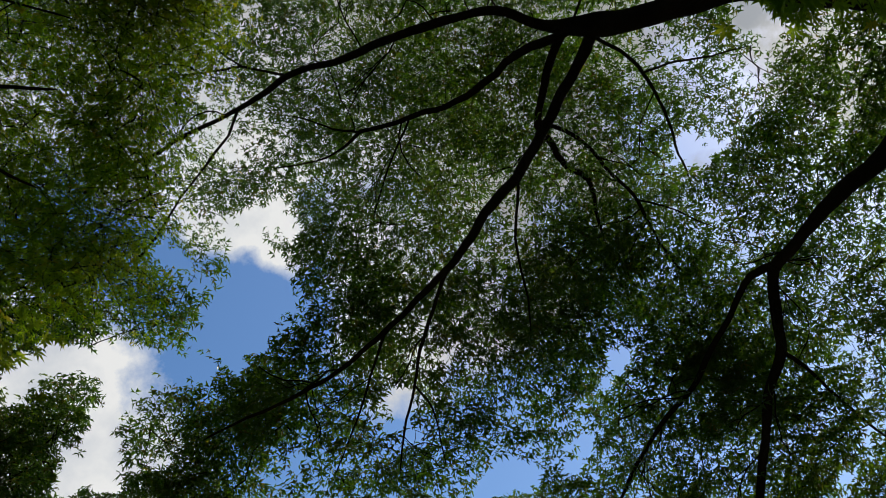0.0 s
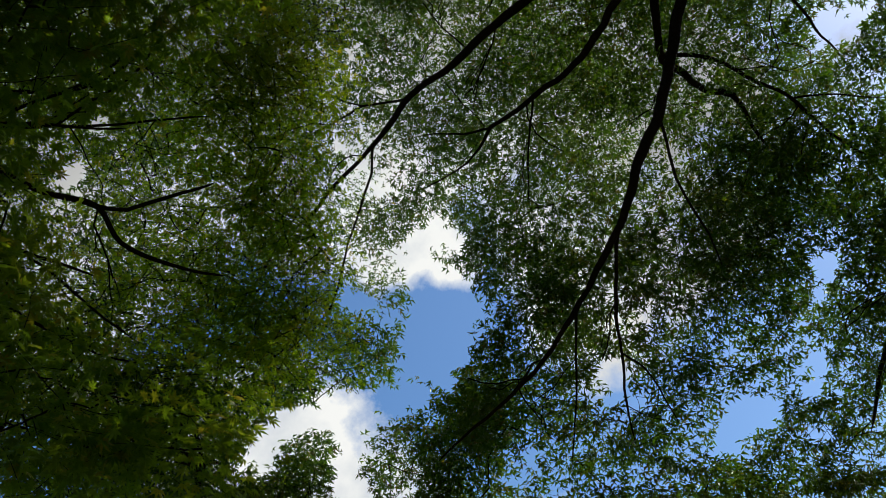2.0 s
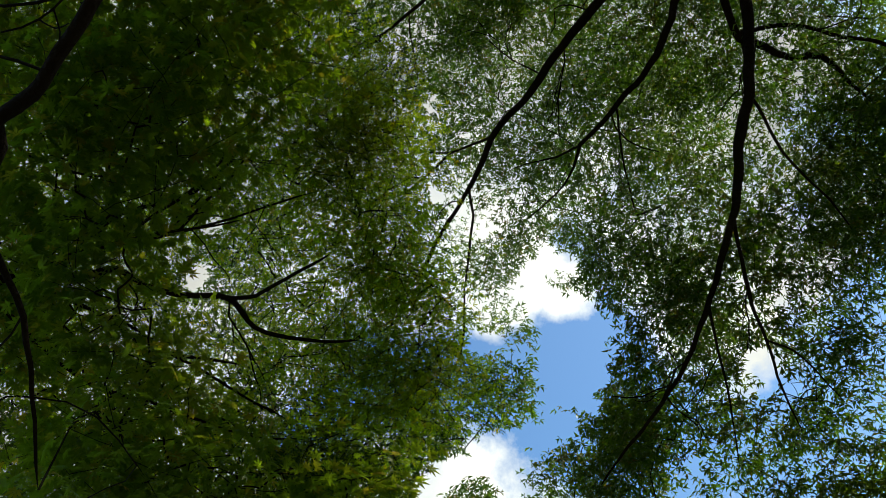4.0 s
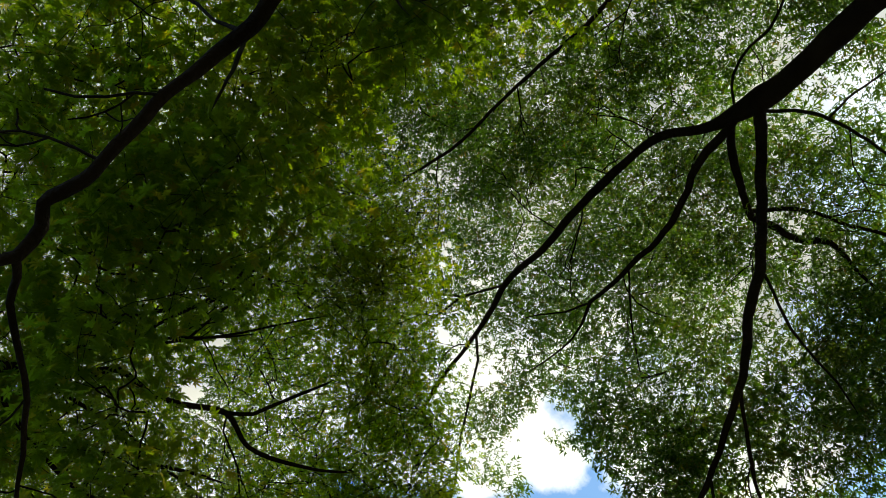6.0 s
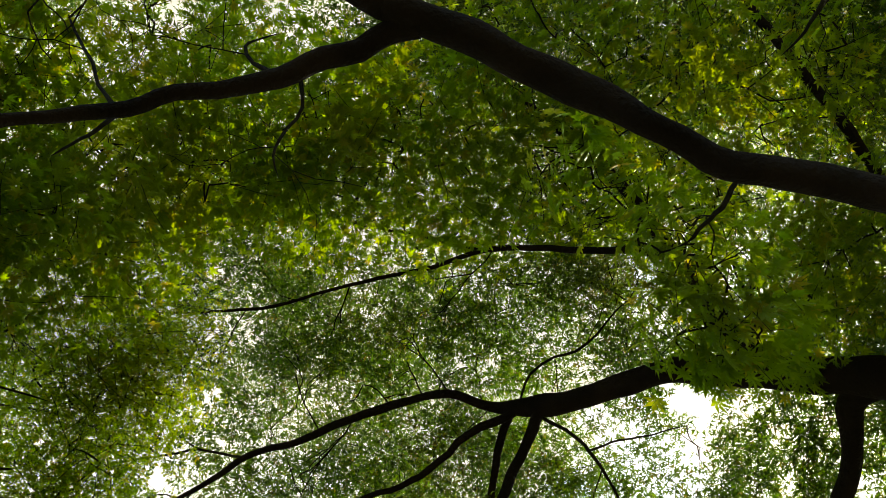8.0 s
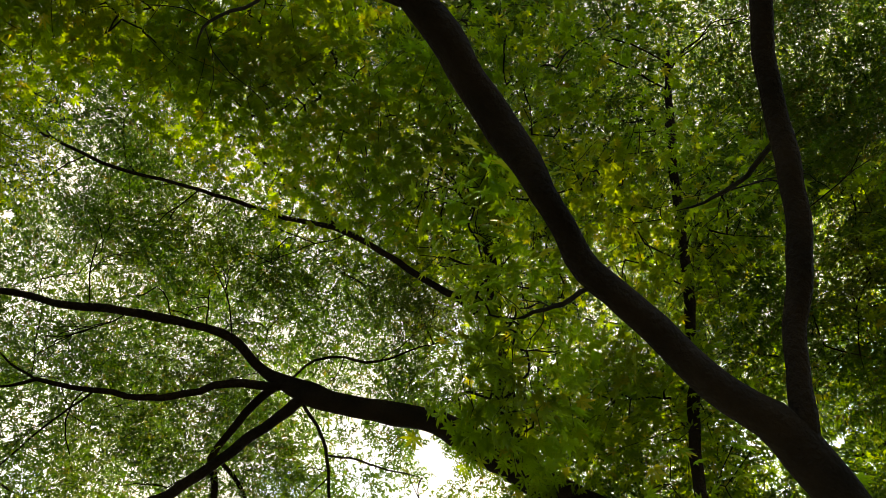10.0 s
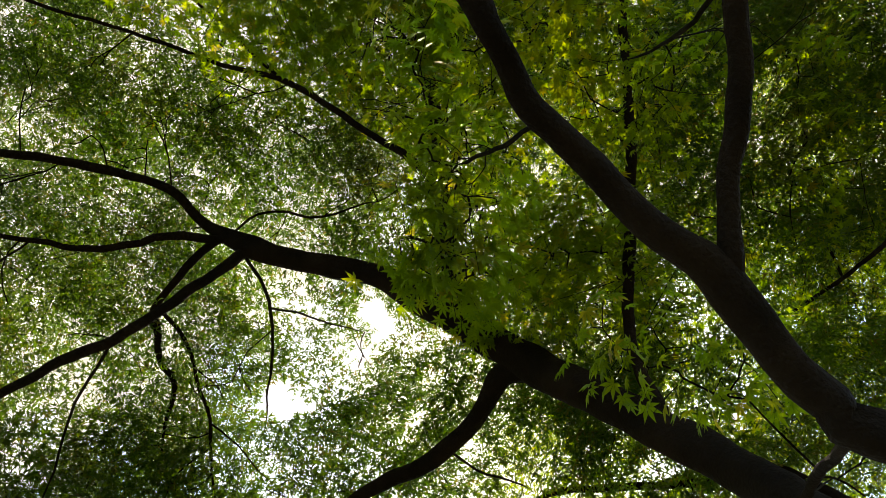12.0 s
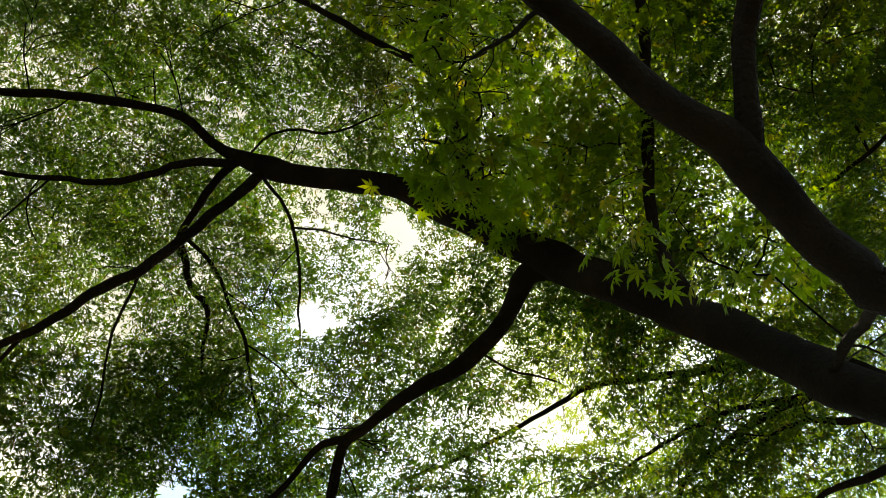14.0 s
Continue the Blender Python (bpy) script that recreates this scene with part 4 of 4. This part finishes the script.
CLUMPS_B_B = [(-0.68, 0.30, 4.21, 0.23, 12), (-0.32, 0.22, 4.28, 0.17, 11), (0.02, 0.24, 4.30, 0.17, 11), (0.36, 0.26, 4.28, 0.19, 12), (0.58, 0.29, 4.24, 0.17, 9), (0.83, 0.32, 4.17, 0.15, 7), (-0.22, 0.41, 4.27, 0.15, 7), (0.15, 0.43, 4.27, 0.15, 8), (0.49, 0.47, 4.23, 0.15, 8), (0.71, 0.49, 4.18, 0.13, 5), (0.66, -0.09, 4.24, 0.21, 10), (1.00, 0.00, 4.13, 0.23, 12), (1.32, 0.18, 3.98, 0.23, 12), (1.60, 0.15, 3.81, 0.23, 12), (0.20, 0.67, 4.74, 0.16, 6), (0.51, 0.69, 4.70, 0.16, 6), (0.76, 0.71, 4.64, 0.14, 6), (1.04, 0.63, 4.58, 0.18, 8), (1.25, 0.57, 4.51, 0.16, 6)]
CLUMPS_B_C = [(0.97, 0.52, 4.63, 0.18, 7), (1.25, 0.38, 4.55, 0.16, 5), (1.33, 0.70, 3.99, 0.16, 7), (1.51, 0.76, 3.87, 0.16, 7), (1.38, 0.98, 3.88, 0.14, 5), (1.62, 0.84, 3.78, 0.14, 6), (1.55, 1.02, 3.76, 0.14, 5), (1.23, 0.51, 4.08, 0.14, 6), (1.69, 0.73, 3.76, 0.14, 6), (1.12, 0.36, 4.15, 0.12, 5), (1.79, 0.82, 3.65, 0.14, 6), (1.57, 0.28, 4.73, 0.27, 10), (1.99, 0.18, 4.50, 0.30, 10), (2.08, 0.48, 4.41, 0.22, 8), (2.46, -0.07, 4.13, 0.30, 10), (2.63, 0.30, 3.95, 0.30, 9), (2.26, 0.80, 4.21, 0.22, 8), (2.06, 1.06, 4.28, 0.20, 7), (2.41, 1.09, 3.97, 0.25, 9)]
CLUMPS_N_A = [(0.67, 0.33, 3.46, 0.07, 4), (0.72, 0.41, 3.43, 0.07, 4), (0.78, 0.48, 3.40, 0.06, 4), (0.83, 0.56, 3.36, 0.06, 4), (0.87, 0.64, 3.32, 0.06, 4), (0.89, 0.73, 3.28, 0.06, 4), (0.83, 0.79, 3.28, 0.06, 3), (0.94, 0.76, 3.24, 0.04, 2), (0.97, 0.64, 3.26, 0.07, 3), (0.98, 0.54, 3.64, 0.07, 4), (1.02, 0.63, 3.59, 0.07, 5), (1.07, 0.73, 3.53, 0.07, 5), (1.13, 0.82, 3.46, 0.07, 5), (1.17, 0.89, 3.41, 0.07, 4), (1.04, 0.89, 3.48, 0.07, 3), (0.88, 0.80, 3.32, 0.06, 4), (0.98, 0.80, 3.27, 0.06, 4), (0.94, 0.86, 3.27, 0.04, 2), (1.33, 0.77, 3.06, 0.03, 1)]
CLUMPS_N_B = [(1.41, 0.76, 2.99, 0.03, 1), (1.50, 0.74, 2.91, 0.03, 1), (1.59, 0.72, 2.83, 0.03, 1), (1.44, 0.70, 2.99, 0.09, 4), (1.58, 0.68, 2.86, 0.09, 4)]
CLUMPS_D_A = [(-0.58, 0.83, 4.45, 0.19, 9), (-0.63, 1.01, 4.38, 0.14, 6), (-0.79, 0.97, 4.35, 0.21, 9), (-0.82, 1.19, 4.25, 0.14, 6), (-0.93, 1.35, 4.13, 0.14, 7), (-1.06, 1.28, 4.12, 0.19, 9), (-1.03, 1.52, 3.99, 0.14, 7), (-1.12, 1.62, 3.87, 0.12, 6), (-1.21, 1.52, 3.90, 0.19, 9), (-1.30, 1.33, 3.97, 0.21, 8), (-1.37, 1.60, 3.74, 0.17, 8), (-1.48, 1.42, 3.80, 0.21, 8), (-1.31, 1.18, 4.04, 0.19, 6), (-0.82, 0.69, 4.32, 0.22, 5), (-0.87, 0.50, 4.35, 0.24, 5), (-1.08, 0.56, 4.26, 0.22, 6), (-1.16, 0.33, 4.26, 0.24, 12), (-1.41, 0.47, 4.11, 0.24, 12), (-1.63, 0.63, 3.93, 0.24, 12)]
CLUMPS_D_B = [(-1.68, 0.95, 3.78, 0.22, 10), (-1.58, 1.21, 3.72, 0.22, 9), (-1.86, 0.99, 3.60, 0.24, 11), (-1.72, 1.27, 3.56, 0.22, 10), (-1.54, 1.50, 3.55, 0.18, 8), (-1.12, 0.91, 4.13, 0.20, 5), (-1.44, 1.61, 3.54, 0.12, 5), (-0.70, 0.74, 4.42, 0.17, 4), (-0.69, 0.94, 4.35, 0.17, 8), (-0.92, 0.92, 4.30, 0.19, 8), (-0.81, 1.09, 4.27, 0.14, 7), (-0.95, 1.31, 4.12, 0.17, 8), (-1.07, 1.53, 3.95, 0.17, 9), (-1.26, 1.51, 3.87, 0.19, 9), (-1.18, 1.68, 3.79, 0.14, 7), (-1.17, 1.07, 4.15, 0.19, 5), (-0.71, 0.66, 4.42, 0.19, 4), (-0.64, 0.89, 4.37, 0.17, 6), (-0.83, 1.03, 4.27, 0.19, 9)]
CLUMPS_D_C = [(-0.85, 0.88, 4.32, 0.19, 8), (-0.90, 1.28, 4.14, 0.14, 6), (-0.99, 0.60, 4.36, 0.21, 3), (-1.22, 0.70, 4.24, 0.19, 6)]
CLUMPS_D_E = [(-0.63, 0.81, 4.45, 0.11, 2), (-0.64, 0.95, 4.40, 0.11, 2), (-0.66, 1.05, 4.36, 0.11, 2), (-0.69, 1.12, 4.32, 0.11, 2), (-0.79, 1.08, 4.31, 0.11, 2), (-0.93, 1.19, 4.22, 0.11, 2), (-1.00, 1.34, 4.11, 0.11, 2), (-0.94, 1.45, 4.07, 0.11, 2), (-0.95, 1.54, 4.01, 0.11, 2), (-0.98, 1.62, 3.95, 0.11, 2), (-1.06, 1.65, 3.89, 0.11, 2), (-1.16, 1.63, 3.85, 0.11, 2), (-1.12, 1.45, 3.99, 0.11, 2), (-1.17, 1.53, 3.92, 0.11, 2), (-0.78, 0.90, 4.38, 0.11, 2), (-1.29, 1.56, 3.83, 0.11, 2), (-1.39, 1.60, 3.73, 0.11, 2)]
CLUMPS_B_E = [(-1.54, 0.74, 3.44, 0.16, 6), (-1.52, 0.90, 3.38, 0.16, 6), (-1.51, 1.05, 3.30, 0.16, 6), (-1.65, 0.85, 3.28, 0.16, 6), (-1.64, 0.97, 3.22, 0.16, 6), (-1.49, 1.18, 3.23, 0.16, 6), (-1.61, 0.76, 3.36, 0.16, 6), (-1.01, 0.24, 3.90, 0.16, 6), (-0.91, 0.31, 3.94, 0.16, 6), (-1.13, 0.34, 3.83, 0.16, 6), (-1.25, 0.40, 3.75, 0.16, 6), (-1.36, 0.52, 3.65, 0.16, 6), (-1.43, 0.63, 3.57, 0.16, 6), (-0.81, 0.41, 3.96, 0.16, 6), (-0.68, 0.49, 3.98, 0.16, 6), (-0.97, 0.42, 3.89, 0.16, 6), (-1.36, 1.27, 3.28, 0.16, 6), (-1.28, 1.40, 3.23, 0.16, 6)]
CLUMPS_F_A = [(3.21, 1.34, 3.57, 0.41, 18), (3.05, 1.31, 3.81, 0.33, 12), (2.94, 1.83, 3.62, 0.39, 16), (2.72, 1.92, 3.82, 0.30, 11), (2.50, 1.85, 4.10, 0.22, 6), (3.17, 1.74, 3.35, 0.41, 18), (2.86, 2.08, 3.50, 0.36, 14), (2.58, 2.17, 3.77, 0.30, 9), (3.16, 0.71, 3.90, 0.39, 16), (2.93, 0.51, 4.21, 0.36, 13), (2.96, 0.18, 4.21, 0.39, 14), (2.92, 0.88, 4.14, 0.28, 9), (2.44, 1.75, 4.22, 0.22, 6), (2.62, 1.63, 4.12, 0.25, 8), (2.38, 2.38, 3.77, 0.25, 7), (2.86, -0.25, 4.70, 0.41, 14), (2.45, 0.09, 5.04, 0.36, 12), (2.30, 0.65, 5.08, 0.33, 9), (3.29, 0.59, 4.23, 0.41, 16)]
CLUMPS_F_B = [(3.49, 0.84, 3.91, 0.41, 16), (2.89, 1.17, 4.49, 0.33, 9), (2.09, 0.37, 5.24, 0.33, 10), (3.26, 0.47, 4.15, 0.32, 10), (3.31, 0.92, 3.97, 0.35, 12), (3.48, 1.12, 3.66, 0.35, 12), (3.20, 1.18, 4.02, 0.29, 9), (1.80, -0.33, 5.40, 0.38, 12), (2.26, -0.22, 5.15, 0.36, 11), (2.52, -0.74, 4.90, 0.41, 14), (2.86, -0.10, 4.71, 0.38, 13), (2.46, 0.19, 5.02, 0.33, 9), (2.09, 0.26, 5.25, 0.30, 8)]
CLUMPS_G_A = [(-1.82, 1.42, 3.68, 0.23, 11), (-1.74, 1.64, 3.59, 0.23, 12), (-1.67, 1.81, 3.50, 0.19, 10), (-1.55, 1.89, 3.52, 0.13, 7), (-1.42, 2.01, 3.50, 0.12, 7), (-1.32, 2.07, 3.50, 0.09, 5), (-1.90, 1.57, 3.49, 0.26, 13), (-1.60, 1.69, 3.66, 0.13, 6), (-1.70, 1.44, 3.78, 0.17, 7), (-1.50, 2.01, 3.44, 0.15, 8), (-1.37, 2.10, 3.44, 0.13, 8), (-1.43, 2.14, 3.35, 0.17, 10), (-1.61, 1.96, 3.40, 0.21, 10), (-1.64, 2.02, 3.30, 0.21, 10)]


rng = np.random.default_rng(3)
GAPS = np.vstack([opening_table(OPEN_A, OPEN_B) * (1, 1, 1, 1.14), opening_table(OPEN_C) * (1, 1, 1, 0.88)])
SPARSE = opening_table(SPARSE_A, SPARSE_B, SPARSE_C, SPARSE_D, SPARSE_E)
PADS = opening_table(PAD_A, PAD_B, PAD_C)
EYE_LEVEL = np.array((0, 0, 1.55))


def bearings(*lists):
    """Where the neighbouring crowns stand in the way, so that the old maple thins out there."""
    c = np.array([q for l in lists for q in l])
    d = c[:, :3] - EYE_LEVEL
    n = np.linalg.norm(d, axis=1)
    return np.column_stack([d / n[:, None], np.degrees(np.arctan(0.8 * c[:, 3] / n))])


def within(d, table):
    return (np.degrees(np.arccos(np.clip(d @ table[:, :3].T, -1, 1))) < table[:, 3]).any(1)


others = bearings(CLUMPS_B_A, CLUMPS_B_B, CLUMPS_B_C, CLUMPS_N_A, CLUMPS_N_B, CLUMPS_F_A, CLUMPS_F_B, CLUMPS_G_A)
shaded = bearings(CLUMPS_D_A, CLUMPS_D_B, CLUMPS_D_C, CLUMPS_D_E)
fine_wood = np.array([q for kind, stations in STEMS_A for q in stations if q[2] > 3 and q[3] < 0.03])[:, :3] - EYE_LEVEL
wood_far = np.linalg.norm(fine_wood, axis=1)
wood_way = fine_wood / wood_far[:, None]


def canopy_depth(d):
    """How far off the old maple's foliage hangs in each direction: near its own branches."""
    w = np.exp(-((np.degrees(np.arccos(np.clip(d @ wood_way.T, -1, 1))) / 9.0) ** 2))
    return (w @ wood_far ** 9 + 0.02 * 4.3 ** 9) / (w @ wood_far ** 8 + 0.02 * 4.3 ** 8)


def clumping(d, scale, shift):
    return np.array([noise.noise(Vector(q * scale + shift)) for q in d])


def dome_seeds(count, rng, from_az, to_az, low, high=90, deep=1.7):
    """Spray roots of the wide drooping crown overhead, gathered into pads with thin places between."""
    az = np.radians(rng.uniform(from_az, to_az, count * 5))
    el = np.arcsin(rng.uniform(math.sin(radians(low)), math.sin(radians(high)), count * 5))
    d = np.column_stack([np.sin(az) * np.cos(el), np.cos(az) * np.cos(el), np.sin(el)])
    chance = 0.5 + 0.75 * clumping(d, 8.0, np.array((7, 3, 1))) + 0.5 * clumping(d, 19.0, np.array((2, 9, 4)))
    chance = np.where(within(d, PADS), np.maximum(chance, 0.42) * 1.2, chance).clip(0.07, 1) ** 1.1
    chance *= np.where(within(d, SPARSE), 0.5, 1)
    chance *= np.where(within(d, shaded), 0.85, 1) * np.where(within(d, others), 0.75, 1)
    d = d[(rng.random(len(d)) < chance) & ~within(d, GAPS * (1, 1, 1, 1.05))][:count]
    above = np.clip((np.degrees(np.arcsin(d[:, 2])) - 42) / 16, 0.15, 1) * deep
    r = canopy_depth(d) + np.where(rng.random(len(d)) < 0.3, rng.uniform(0.14, 0.34, len(d)), 0.1 + above * rng.uniform(0.1, 1, len(d)))
    return d * r[:, None] + EYE_LEVEL


def thinned(seeds, rng, share):
    d = seeds - EYE_LEVEL
    d /= np.linalg.norm(d, axis=1)[:, None]
    return seeds[~within(d, SPARSE) | (rng.random(len(d)) > share)]


def lifted(seeds, share):
    return EYE_LEVEL + (seeds - EYE_LEVEL) * share


OVERHEAD = np.vstack([dome_seeds(660, rng, -122, -20, 33), dome_seeds(50, rng, -122, -40, 58), dome_seeds(860, rng, -20, 85, 25), dome_seeds(170, rng, -20, 85, 53), dome_seeds(480, rng, 85, 132, 34)])
# coarse sprays out of view, added only to shade the trunks and leaves
UNSEEN_SHADE = np.vstack([dome_seeds(120, rng, 135, 235, 27), dome_seeds(25, rng, -125, -20, 24, 32)])
tree(STEMS_A, np.vstack([OVERHEAD, UNSEEN_SHADE]), GAPS, LEAF_A, np.r_[np.where(OVERHEAD[:, 2] - 1.55 < np.hypot(OVERHEAD[:, 0], OVERHEAD[:, 1]) * 1.2, 0.035, 0.03), np.full(len(UNSEEN_SHADE), 0.045)], "old maple with leaning dark trunk and wide green crown", 11, FIVE_LOBES, 0.55, (0.2, 2.2, 4.0), 4)
UPPER, DROOPING = np.vstack([thinned(clump_seeds([CLUMPS_B_A, CLUMPS_B_E], rng, 3.0), rng, 0.4), thinned(clump_seeds([CLUMPS_B_B, CLUMPS_B_C], rng, 2.2), rng, 0.4)]), clump_seeds([CLUMPS_N_A, CLUMPS_N_B], rng, 2.1, 1.0)
tree(STEMS_B, np.vstack([UPPER, DROOPING]), GAPS, LEAF_B, np.r_[np.full(len(UPPER), 0.033), np.full(len(DROOPING), 0.042)], "forked Japanese maple with thick dark limbs and bright green leaves", 12, near=(1.2, 0.9, 3.4), reach=np.r_[np.full(len(UPPER), 0.2), np.full(len(DROOPING), 0.13)], hang=np.r_[np.full(len(UPPER), 0.15), np.full(len(DROOPING), 0.75)])
tree(STEMS_D, lifted(thinned(clump_seeds([CLUMPS_D_A, CLUMPS_D_B, CLUMPS_D_C, CLUMPS_D_E], rng, 2.5), rng, 0.45), 1.06), GAPS, LEAF_D, 0.021, "maple with thin arching branches and olive green leaves", 13, HANGING, near=(-1.6, 1.6, 4.0), fans=3, reach=0.16)
tree(STEMS_F, lifted(thinned(clump_seeds([CLUMPS_F_A, CLUMPS_F_B], rng, 4.2), rng, 0.35), 1.12), GAPS, LEAF_F, 0.027, "slender maple with yellow-green leaves, coloured as if sunlit, beside the old maple", 14, HANGING, near=(2.4, 1.6, 3.6))
tree(STEMS_G, clump_seeds([CLUMPS_G_A], rng, 2.2), GAPS, LEAF_A, 0.024, "low dark green maple at the edge of the grove", 15, HANGING, near=(-1.9, 2.4, 3.0), fans=3, reach=0.16)
